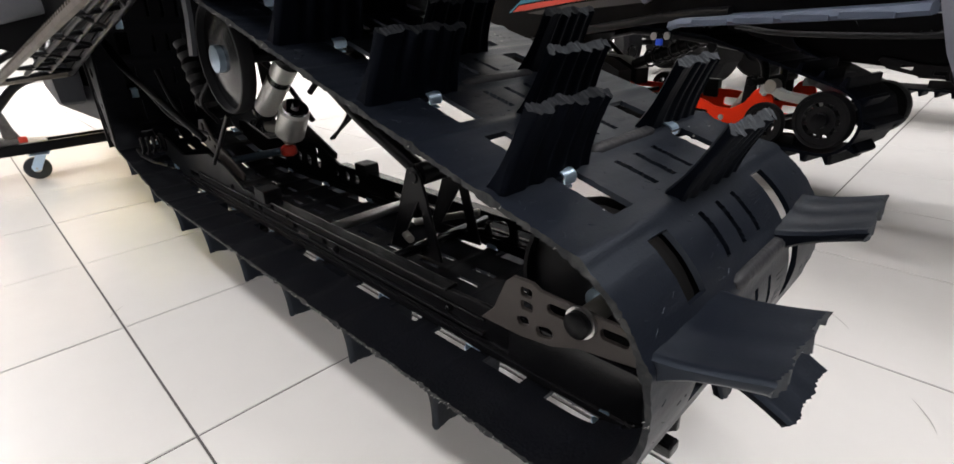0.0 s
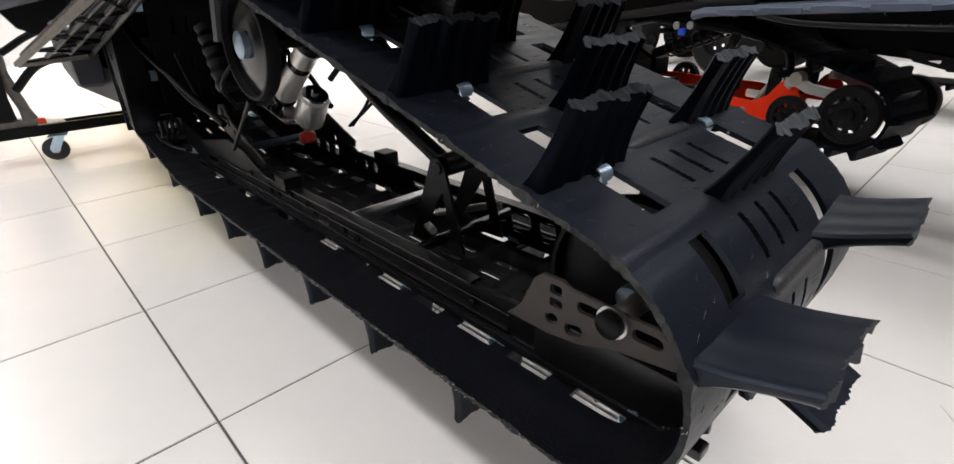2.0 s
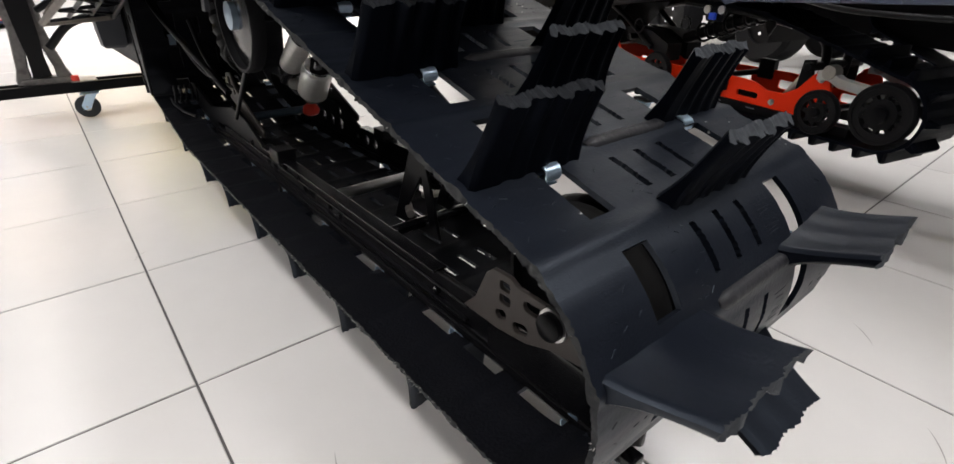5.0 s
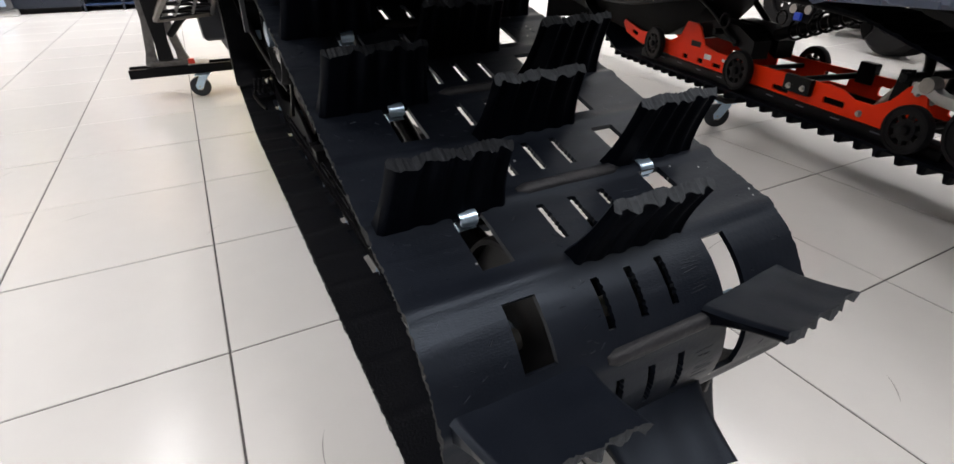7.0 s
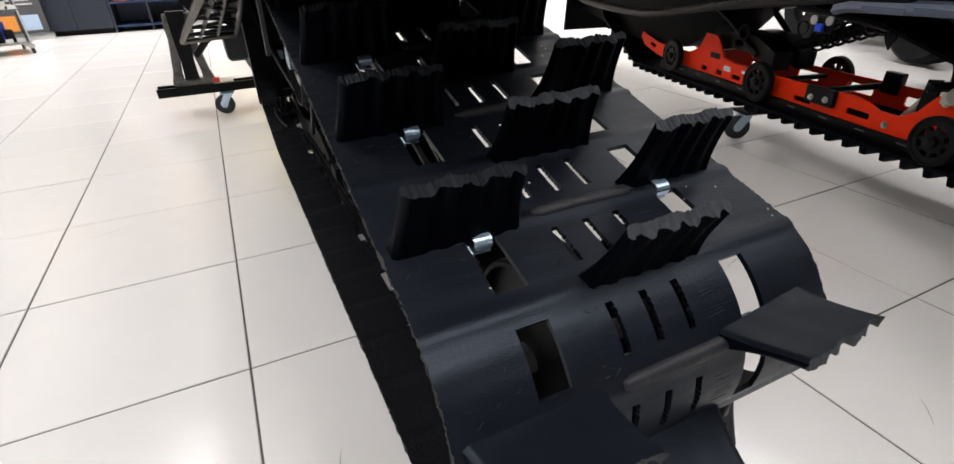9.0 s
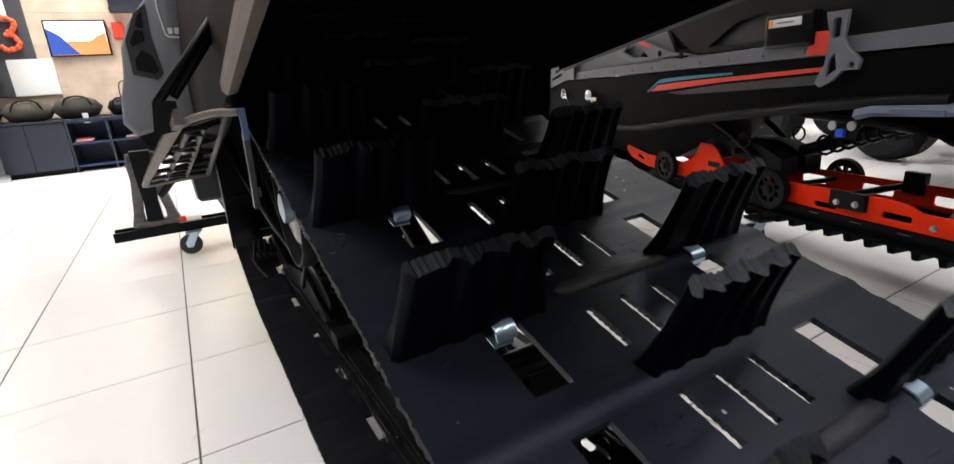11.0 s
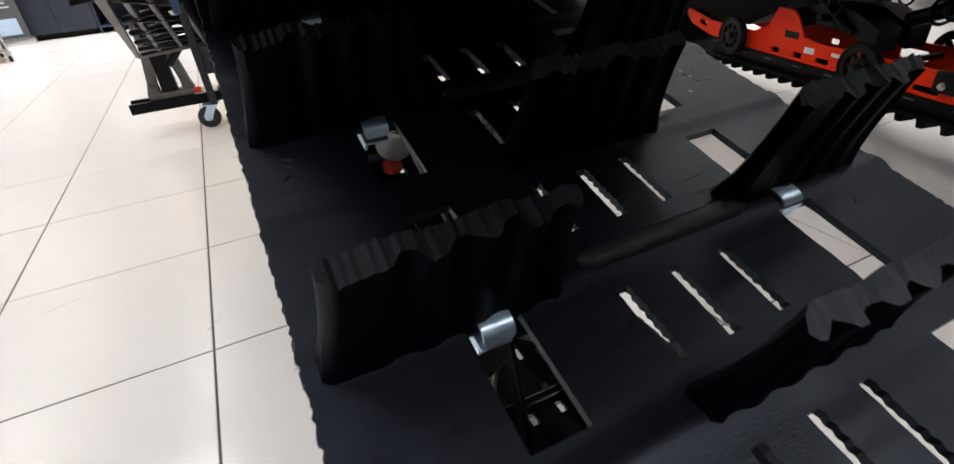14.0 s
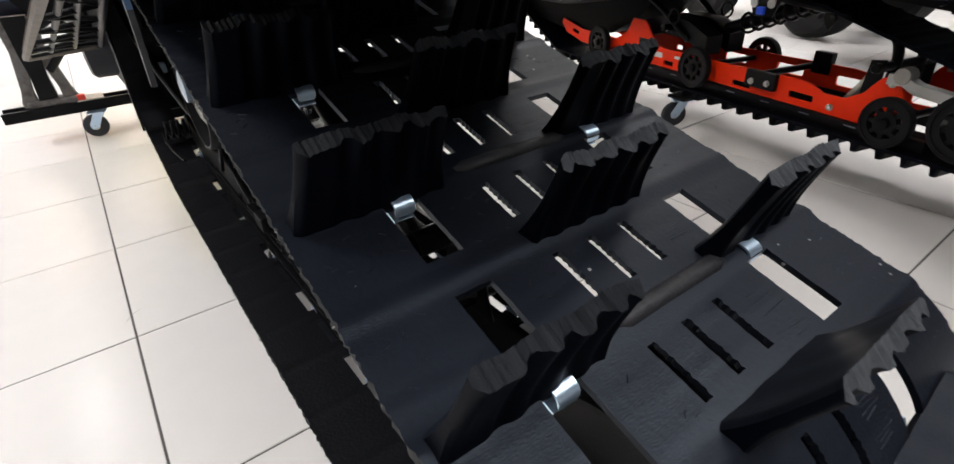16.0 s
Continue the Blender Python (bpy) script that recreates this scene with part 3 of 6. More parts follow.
def clip_mesh():
    """A window clip: thin zinc sheet folded over the rear edge of a window bar, with a short guide tab inside."""
    bm = bmesh.new()
    w, th = 0.0085, 0.0016
    line = [(0.002, 0.0040), (-0.005, 0.0052), (-0.0115, 0.0050), (-0.0150, 0.0038), (-0.0172, 0.0015), (-0.0182, -0.0018), (-0.0184, -0.0050)]
    rows = []
    for i, (y, z) in enumerate(line):
        y0, z0 = line[max(i - 1, 0)]
        y1, z1 = line[min(i + 1, len(line) - 1)]
        L = math.hypot(y1 - y0, z1 - z0)
        ny, nz = (z1 - z0) / L, -(y1 - y0) / L
        ww = w - (0.0016 if i == len(line) - 1 else 0.0)
        rows.append([bm.verts.new(p) for p in ((-ww, y, z), (ww, y, z), (ww, y - ny * th, z - nz * th), (-ww, y - ny * th, z - nz * th))])
    for p, q in zip(rows, rows[1:]):
        for k in range(4):
            bm.faces.new((p[k], p[(k + 1) % 4], q[(k + 1) % 4], q[k]))
    bm.faces.new(rows[0]), bm.faces.new(rows[-1])
    box_into(bm, -w, w, -0.0165, 0.008, -0.0115, -0.0095, 0.0006)
    box_into(bm, -w, -w + 0.002, -0.014, 0.006, -0.017, -0.0115)
    bmesh.ops.recalc_face_normals(bm, faces=bm.faces)
    for f in bm.faces:
        f.smooth = True
    for e in bm.edges:
        e.smooth = len(e.link_faces) == 2 and e.calc_face_angle(3.2) < radians(38)
    me = bpy.data.meshes.new("window_clip")
    bm.to_mesh(me)
    bm.free()
    me.materials.append(STEEL_CLIP)
    return me


def rod_cover_mesh():
    """The rounded, rubbed bulge of rubber over a cross rod, between the outer lugs."""
    secs = []
    for k in range(13):
        t = k / 12
        x = -0.060 + 0.122 * t
        f = min(1.0, 0.5 + 6 * min(t, 1 - t))
        wob = 1 + 0.10 * noise.noise((x * 40, 0.7, 0.2))
        secs.append([(x, y * f, z * f * wob) for y, z in ((0.0085, -0.004), (0.0075, 0.002), (0.0048, 0.0056), (0.0, 0.0068), (-0.0048, 0.0056), (-0.0075, 0.002), (-0.0085, -0.004))])
    bm = loft(secs)
    bmesh.ops.recalc_face_normals(bm, faces=bm.faces)
    for f in bm.faces:
        f.smooth = len(f.verts) == 4
    me = bpy.data.meshes.new("rod_cover")
    bm.to_mesh(me)
    bm.free()
    me.materials.append(RUBBER_WORN)
    return me


belt = build_belt()
LUG_LEFT = [lug_mesh(0.108, 0.008, 0.006, 21 + k, lip=RUBBER_CUT_SHADED, cut=0.004) for k in range(3)]
# The rear lug's lit look comes from the lighter rubber on its face.
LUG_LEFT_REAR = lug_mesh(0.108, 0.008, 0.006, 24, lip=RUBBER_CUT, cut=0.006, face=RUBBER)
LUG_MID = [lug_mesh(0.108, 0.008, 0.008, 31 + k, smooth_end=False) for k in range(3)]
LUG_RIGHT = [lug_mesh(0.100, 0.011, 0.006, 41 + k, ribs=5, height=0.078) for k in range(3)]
CLIP = clip_mesh()
ROD_COVER = rod_cover_mesh()

# moulded relief on the outer face of the band: short cross ridges round the slots and small chevron ticks elsewhere
rng_r = random.Random(58)
rv, rf = [], []


def ridge(s, x0, x1, w, h, slant=0.0):
    o = len(rv)
    for x, ds in ((x0, -slant), (x1, slant)):
        p, d, n = on_belt(s + ds)
        for a, b in ((-w, -0.0004), (0.0, h), (w, -0.0004)):
            rv.append((x, *(p + d * a + n * b)))
    rf.extend(((o, o + 1, o + 4, o + 3), (o + 1, o + 2, o + 5, o + 4), (o, o + 2, o + 1), (o + 3, o + 4, o + 5)))


for k in range(2 * PAIRS):
    for q in range(17):
        u = 0.24 + 0.036 * q
        if rng_r.random() < 0.5:
            ridge((k + u) * PITCH, 0.040 + rng_r.uniform(0, 0.006), 0.070 - rng_r.uniform(0, 0.012), 0.0009, 0.00016, rng_r.uniform(-0.001, 0.001))
    for q in range(26):
        x = rng_r.choice((rng_r.uniform(-0.198, -0.142), rng_r.uniform(-0.096, -0.058), rng_r.uniform(0.118, 0.168)))
        ridge((k + rng_r.uniform(0.12, 0.90)) * PITCH, x, x + rng_r.uniform(0.003, 0.006), 0.0009, 0.0004, rng_r.uniform(-0.0022, 0.0022))
rm = bpy.data.meshes.new("moulded_relief")
rm.from_pydata(rv, [], rf)
rm.materials.append(RUBBER)
tagged(link("moulded_relief", rm, belt, "fine moulded ridges and ticks"), kind="stuff")

# frayed cords sticking out of the track's left edge
rng_f = random.Random(77)
fv, ff = [], []
for k in range(760):
    s = rng_f.uniform(0, LOOP)
    p, d, n = on_belt(s)
    if rng_f.random() < (0.2 if p[1] < 0.3 else 0.88):
        continue
    L = rng_f.uniform(0.0015, 0.0058)
    q = p - n * rng_f.uniform(0.0, 0.005)
    e = d * rng_f.uniform(-0.8, 0.8) * L - n * rng_f.uniform(-0.3, 0.6) * L
    w = rng_f.uniform(0.0004, 0.001)
    o = len(fv)
    fv += [(-HALF + 0.001, *(q - d * w)), (-HALF + 0.001, *(q + d * w)), (-HALF + 0.001, *(q + n * w)), (-HALF - L * 0.8, *(q + e))]
    ff += [(o, o + 1, o + 3), (o + 1, o + 2, o + 3), (o + 2, o, o + 3)]
fm = bpy.data.meshes.new("frayed_cords")
fm.from_pydata(fv, [], ff)
fm.materials.append(LINT)
tagged(link("frayed_cords", fm, belt, "pale frayed cord ends"), kind="stuff")

for k in range(2 * PAIRS):
    s = k * PITCH
    # round the rear wheel the paddles spring forward a little
    rear = on_belt(s)[0][0] < -0.55
    if k % 2:
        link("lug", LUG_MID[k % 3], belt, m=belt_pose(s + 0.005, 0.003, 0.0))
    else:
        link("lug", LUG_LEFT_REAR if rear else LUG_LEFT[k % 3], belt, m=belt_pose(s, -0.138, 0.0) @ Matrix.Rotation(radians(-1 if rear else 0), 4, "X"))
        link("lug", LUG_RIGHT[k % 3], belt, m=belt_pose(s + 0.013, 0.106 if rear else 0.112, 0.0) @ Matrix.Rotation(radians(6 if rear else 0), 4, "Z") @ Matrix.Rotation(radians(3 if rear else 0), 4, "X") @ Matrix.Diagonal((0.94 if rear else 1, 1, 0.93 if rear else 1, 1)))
        link("rod_cover", ROD_COVER, belt, "rubbed rubber bulge over a cross rod" if k == 0 else "", belt_pose(s + 0.004))
        for x in (-0.119, 0.0935):
            link("window_clip", CLIP, belt, "bright zinc window clip" if k == 0 else "", belt_pose(s + (0.009 if x > 0 else 0.0), x))


BLUE_HUB = mat("blue_silver_hub", (0.30, 0.38, 0.46), 0.32, metal=0.85, vary=0.1)


# ---- skid frame, tunnel and left side of the same snowmobile (x from the track's middle) ----
def wheel_parts(parent, x, y, z, r, width, rim_mat=BLACK_PLASTIC, name="idler_wheel", spokes=0, hub=0.022):
    """An idler wheel with a rubber tyre, a dished disc and a hub cap; the disc and the cap are pieces of the wheel."""
    t = r * (0.16 if spokes else 0.07)
    w = width / 2
    tyre = part(name, lathe([(r - t, -w), (r - 0.3 * t, -w), (r, -w * 0.6), (r, w * 0.6), (r - 0.3 * t, w), (r - t, w)], (x, y, z), "x", 40, True), TYRE, parent, smooth=35)
    if spokes:
        bm = bmesh.new()
        lathe_into(bm, [(r - t * 2.3, -w * 0.8), (r - t, -w * 0.8), (r - t, w * 0.8), (r - t * 2.3, w * 0.8)], (x, y, z), "x", 40, True)
        lathe_into(bm, [(hub * 1.9, -w * 0.7), (hub * 1.9, w * 0.7)], (x, y, z), "x", 24)
        for k in range(spokes):
            a = 2 * math.pi * k / spokes
            m = Matrix.Translation((x, y, z)) @ Matrix.Rotation(a, 4, "X")
            box_into(bm, -w * 0.5, w * 0.5, -0.005, 0.005, hub * 1.5, r - t * 1.6, 0.0, m)
        part("rim", bm, rim_mat, tyre, smooth=30)
    else:
        part("disc", lathe([(hub, -w * 0.1), (r * 0.55, -w * 0.2), (r * 0.72, w * 0.35), (r - t, w * 0.5), (r - t, w * 0.1), (r * 0.7, 0), (r * 0.5, -w * 0.6), (hub, -w * 0.6)],
                           (x, y, z), "x", 40, True), rim_mat, tyre, smooth=35)
    part("hub", lathe([(hub * 0.5, -w * 1.7), (hub, -w * 1.5), (hub, w * 1.2), (hub * 0.5, w * 1.35)], (x, y, z), "x", 20), BLACK_METAL if spokes else BLUE_HUB, tyre, smooth=35)
    return tyre


def bolt_into(bm, x, y, z, r=0.006, out=-1, depth=0.006):
    lathe_into(bm, [(r * 1.35, 0), (r * 1.35, out * 0.0015)], (x, y, z), "x", 14)
    lathe_into(bm, [(r, out * 0.0015), (r, out * depth * 0.8), (r * 0.8, out * depth)], (x, y, z), "x", 6)


RAIL = [(-0.56, 0.205), (0.60, 0.203), (0.70, 0.212), (0.80, 0.238), (0.845, 0.27), (0.84, 0.292), (0.80, 0.292), (0.66, 0.262), (0.47, 0.296), (0.39, 0.286),
        (0.30, 0.252), (0.02, 0.255), (-0.06, 0.256), (-0.30, 0.254), (-0.50, 0.262), (-0.56, 0.268), (-0.585, 0.25), (-0.585, 0.225)]
RAIL_HOLES = [rounded(-0.135, 0.231, 0.030, 0.024, 0.007, -12), rounded(-0.182, 0.231, 0.044, 0.026, 0.008, -12), rounded(-0.237, 0.231, 0.034, 0.026, 0.008, -12),
              ring_loop(0.275, 0.232, 0.0105), ring_loop(0.238, 0.232, 0.0105), ring_loop(0.315, 0.232, 0.005),
              rounded(0.40, 0.242, 0.024, 0.022, 0.006, 15), rounded(0.445, 0.242, 0.024, 0.022, 0.006, 15), rounded(0.49, 0.244, 0.024, 0.022, 0.006, 15),
              ring_loop(0.40, 0.270, 0.008), rounded(0.08, 0.228, 0.05, 0.012), rounded(-0.02, 0.228, 0.05, 0.012), rounded(0.60, 0.226, 0.06, 0.012)]


def build_skid():
    for sx, name in ((-1, "left"), (1, "right")):
        x = -0.119 if sx < 0 else 0.0945
        rail = part("slide_rail", plate(RAIL, RAIL_HOLES if sx > 0 else RAIL_HOLES[3:6] + RAIL_HOLES[10:], 0.007, "yz", x), BLACK_METAL, sled, "black powder-coated slide rail with cut-outs")
        bm = bmesh.new()
        box_into(bm, x - 0.009, x + 0.009, -0.585, 0.70, 0.196, 0.207, 0.003)
        box_into(bm, x - 0.0075, x + 0.0075, -0.55, 0.64, 0.2075, 0.214, 0.002)
        part("slide_runner", bm, BLACK_GLOSS, rail)
        for z0, z1, out in ((0.2375, 0.2405, 0.0075), (0.2195, 0.2235, 0.0105)):
            part("side_flange", box(min(x + sx * 0.0035, x + sx * out), max(x + sx * 0.0035, x + sx * out), -0.36, 0.56, z0, z1, 0.001), BLACK_GLOSS, rail)
        part("top_flange", box(x - 0.010, x + 0.010, -0.30, 0.29, 0.2545, 0.2585, 0.0015), BLACK_GLOSS, rail)
        tens = [(-0.366, 0.252), (-0.385, 0.272), (-0.402, 0.309), (-0.412, 0.318), (-0.436, 0.319), (-0.446, 0.314), (-0.532, 0.312), (-0.548, 0.304), (-0.560, 0.290), (-0.555, 0.280), (-0.49, 0.270), (-0.46, 0.258), (-0.42, 0.252)]
        slots = [rounded(-0.4295, 0.3060, 0.014, 0.010, 0.003), rounded(-0.430, 0.291, 0.015, 0.010, 0.003), rounded(-0.470, 0.3000, 0.030, 0.011, 0.005, -1),
                 rounded(-0.527, 0.2985, 0.028, 0.011, 0.005, -1), rounded(-0.425, 0.272, 0.015, 0.010, 0.004, -20), rounded(-0.452, 0.270, 0.020, 0.012, 0.005, -15)]
        part("tensioner_plate", plate(tens, slots, 0.005, "yz", x + sx * 0.0135, 0.0008), BROWN_PLATE, rail, "bronze-grey tensioner plate with slots")
        part("rail_shoe", box(min(x + sx * 0.0035, x + sx * 0.0115), max(x + sx * 0.0035, x + sx * 0.0115), -0.572, -0.40, 0.215, 0.268, 0.003), BLACK_GLOSS, rail)
        nut = bmesh.new()
        lathe_into(nut, [(0.0158, 0), (0.0158, sx * 0.0035)], (x + sx * 0.0162, -0.494, 0.3015), "x", 28)
        part("washer", nut, ALU, rail, smooth=30)
        cap = bmesh.new()
        lathe_into(cap, [(0.0132, sx * 0.0035), (0.0132, sx * 0.010), (0.0105, sx * 0.012)], (x + sx * 0.0162, -0.494, 0.3015), "x", 22)
        part("axle_bolt", cap, BLACK_METAL, rail, smooth=40)
        # bolted bump-stop block and rivets along the rail
        blk = bmesh.new()
        box_into(blk, x - 0.017, x + 0.017, 0.175, 0.215, 0.252, 0.277, 0.004)
        part("bump_stop", blk, BLACK_PLASTIC, rail)
        for yy, zz in ((0.178, 0.246), (-0.04, 0.229), (-0.30, 0.231), (0.36, 0.246), (0.12, 0.241)):
            rv = bmesh.new()
            bolt_into(rv, x + sx * 0.0035, yy, zz, 0.0042, sx)
            part("rivet", rv, BLACK_GLOSS, rail)
        # pyramid bracket for the rear arm
        for dx in (0.068,):
            xb = x - sx * dx
            part("arm_bracket", plate([(-0.085, 0.225), (-0.205, 0.232), (-0.20, 0.25), (-0.172, 0.352), (-0.158, 0.366), (-0.142, 0.36)], [[(-0.115, 0.245), (-0.180, 0.248), (-0.164, 0.315)]],
                                      0.005, "yz", xb), BLACK_METAL, rail)
        wheel_parts(sled, sx * 0.078, -0.483, 0.300, 0.098, 0.022, BLACK_PLASTIC, "rear_idler_wheel", 0, 0.013)
        wheel_parts(sled, sx * 0.176, 0.104, 0.508, 0.079, 0.020, BLACK_GLOSS, "upper_idler_wheel", 0, 0.019)
    # shafts across
    for a, b, r, mt, nm in (((-0.13, -0.494, 0.3015), (0.13, -0.494, 0.3015), 0.011, ALU_DULL, "rear_axle"),
                            ((-0.115, 0.01, 0.242), (0.115, 0.01, 0.242), 0.009, ALU, "cross_shaft"),
                            ((-0.115, -0.165, 0.247), (0.115, -0.165, 0.247), 0.008, BLACK_GLOSS, "cross_shaft"),
                            ((-0.056, -0.158, 0.35), (0.056, -0.158, 0.35), 0.009, BLACK_METAL, "arm_shaft"),
                            ((-0.19, 0.104, 0.508), (0.19, 0.104, 0.508), 0.010, BLACK_METAL, "idler_shaft"),
                            ((-0.115, 0.50, 0.262), (0.115, 0.50, 0.262), 0.009, BLUE_SHAFT, "cross_shaft"),
                            ((-0.16, 0.80, 0.695), (0.16, 0.80, 0.695), 0.02, BLACK_METAL, "drive_axle")):
        part(nm, rod(a, b, r), mt, sled, smooth=40)
    # rear arm: bent tubes from the bracket up to the tunnel
    bm = bmesh.new()
    tube_into(bm, [(-0.036, -0.156, 0.352), (-0.038, -0.09, 0.384), (-0.04, -0.03, 0.412), (-0.04, 0.05, 0.456), (-0.045, 0.12, 0.506), (-0.07, 0.25, 0.56)], 0.0125, 14)
    tube_into(bm, [(0.036, -0.156, 0.352), (0.038, -0.09, 0.384), (0.04, -0.03, 0.412), (0.04, 0.05, 0.456), (0.045, 0.12, 0.506), (0.07, 0.25, 0.56)], 0.0125, 14)
    lathe_into(bm, [(0.016, -0.045), (0.016, 0.045)], (0, -0.158, 0.352), "x", 20)
    part("rear_arm", bm, BLACK_METAL, sled, "bent black tube suspension arm", smooth=45)
    for sx in (-1, 1):
        part("strut_rod", rod((sx * 0.07, -0.16, 0.262), (sx * 0.016, -0.06, 0.235), 0.006), ALU_DULL, sled, smooth=40)
    # front arm and its links
    for sx in (-1, 1):
        part("front_arm", plate([(0.53, 0.36), (0.50, 0.365), (0.47, 0.33), (0.33, 0.272), (0.335, 0.258), (0.40, 0.262), (0.52, 0.305), (0.545, 0.335)],
                                [ring_loop(0.485, 0.325, 0.006), ring_loop(0.46, 0.310, 0.005), rounded(0.512, 0.345, 0.014, 0.02)], 0.005, "yz", sx * 0.105), BROWN_PLATE, sled, "bronze-grey arm plate")
        part("front_link", tube([(sx * 0.125, 0.46, 0.33), (sx * 0.15, 0.62, 0.40), (sx * 0.165, 0.82, 0.47), (sx * 0.17, 0.95, 0.55)], 0.007, 10), BLACK_METAL, sled, smooth=45)
        part("limiter_strap", tube([(sx * 0.10, 0.54, 0.31), (sx * 0.12, 0.62, 0.38), (sx * 0.13, 0.66, 0.46)], 0.005, 8), BLACK_PLASTIC, sled, smooth=45)
        part("tension_rod", rod((sx * 0.135, 0.40, 0.29), (sx * 0.15, 0.22, 0.41), 0.004), BLACK_METAL, sled, smooth=40)
        # torsion spring with its straight leg
        coil = [(sx * (0.115 + 0.0011 * k), 0.80 + 0.020 * math.cos(k * 0.5236), 0.272 + 0.020 * math.sin(k * 0.5236)) for k in range(0, 60)]
        coil += [(sx * 0.181, 0.79, 0.252), (sx * 0.178, 0.70, 0.250), (sx * 0.172, 0.60, 0.258)]
        part("torsion_spring", tube(coil, 0.0035, 6, raw=True), BLACK_METAL, sled, smooth=60)
    # corrugated rubber sleeve of the front shock
    prof = [(0.020 + (0.004 if k % 2 else 0.0), 0.012 * k) for k in range(12)]
    m = Matrix.Translation((-0.105, 0.44, 0.40)) @ pose(0, 0, 0, -25, 0, 0)
    bm = lathe(prof, (0, 0, 0), "z", 24)
    bmesh.ops.transform(bm, matrix=m, verts=bm.verts)
    part("shock_bellows", bm, BLACK_PLASTIC, sled, "black corrugated shock bellows", smooth=30)
    # centre shock: silver body, shaft, remote reservoir and red adjuster
    a, b = Vector((0.0, 0.262, 0.492)), Vector((0.005, 0.49, 0.335))
    d = (b - a).normalized()
    shock = part("shock_body", rod(a, a + d * 0.205, 0.024, 28), BRUSHED_ALU, sled, "brushed silver shock absorber body", smooth=40)
    bm = bmesh.new()
    rod_into(bm, a + d * 0.205, b, 0.009, 16)
    rod_into(bm, a + d * 0.195, a + d * 0.212, 0.027, 24)
    part("shock_shaft", bm, BLACK_GLOSS, shock, smooth=40)
    bm = bmesh.new()
    rod_into(bm, (-0.02, 0.252, 0.500), (0.02, 0.252, 0.500), 0.013, 18)
    rod_into(bm, a - d * 0.012, a + d * 0.012, 0.030, 24)
    part("shock_eye", bm, BLACK_METAL, shock, smooth=40)
    part("shock_decal", rod(a + d * 0.06, a + d * 0.085, 0.0243, 28), BLACK_GLOSS, shock, smooth=40)
    r0 = Vector((0.022, 0.326, 0.384))
    r1 = Vector((0.02, 0.368, 0.326))
    e = (r1 - r0).normalized()
    part("reservoir", rod(r0, r1, 0.031, 30), BRUSHED_ALU, shock, "silver remote reservoir canister", smooth=40)
    bm = bmesh.new()
    rod_into(bm, r0 - e * 0.006, r0, 0.027, 28)
    rod_into(bm, r0 - e * 0.012, r0 - e * 0.005, 0.008, 16)
    part("reservoir_cap", bm, CHROME, shock, smooth=40)
    rod_b = bmesh.new()
    rod_into(rod_b, r1, r1 + e * 0.02, 0.014, 20)
    rod_into(rod_b, (0.02, 0.33, 0.34), (0.004, 0.43, 0.34), 0.013, 18)
    part("shock_bridge", rod_b, ALU_DULL, shock, smooth=40)
    part("adjuster_knob", lathe([(0.012, 0), (0.017, 0.004), (0.018, 0.012), (0.015, 0.02), (0.009, 0.024)], (0.014, 0.372, 0.280), "z", 18), RED_CAP, shock, "red anodised adjuster knob", smooth=30)
    part("hose", tube([(0.03, 0.268, 0.42), (0.05, 0.24, 0.46), (0.03, 0.21, 0.49), (0.0, 0.22, 0.50)], 0.006, 10), BLACK_PLASTIC, shock, smooth=60)
    # loose wires and hoses near the front
    for k, pts in enumerate(([(-0.16, 0.92, 0.52), (-0.15, 0.75, 0.43), (-0.14, 0.58, 0.36), (-0.10, 0.47, 0.33)], [(-0.10, 0.30, 0.50), (-0.13, 0.40, 0.42), (-0.09, 0.46, 0.36)],
                             [(0.12, 0.36, 0.30), (0.13, 0.30, 0.36), (0.14, 0.26, 0.44)])):
        part("cable", tube(pts, 0.0038, 8), BLACK_PLASTIC, sled, smooth=60)


BLUE_SHAFT = mat("blue_tinted_shaft", (0.12, 0.17, 0.22), 0.3, metal=0.7, vary=0.1)
build_skid()


def bar_z(y):
    return 0.668 - 0.195 * y


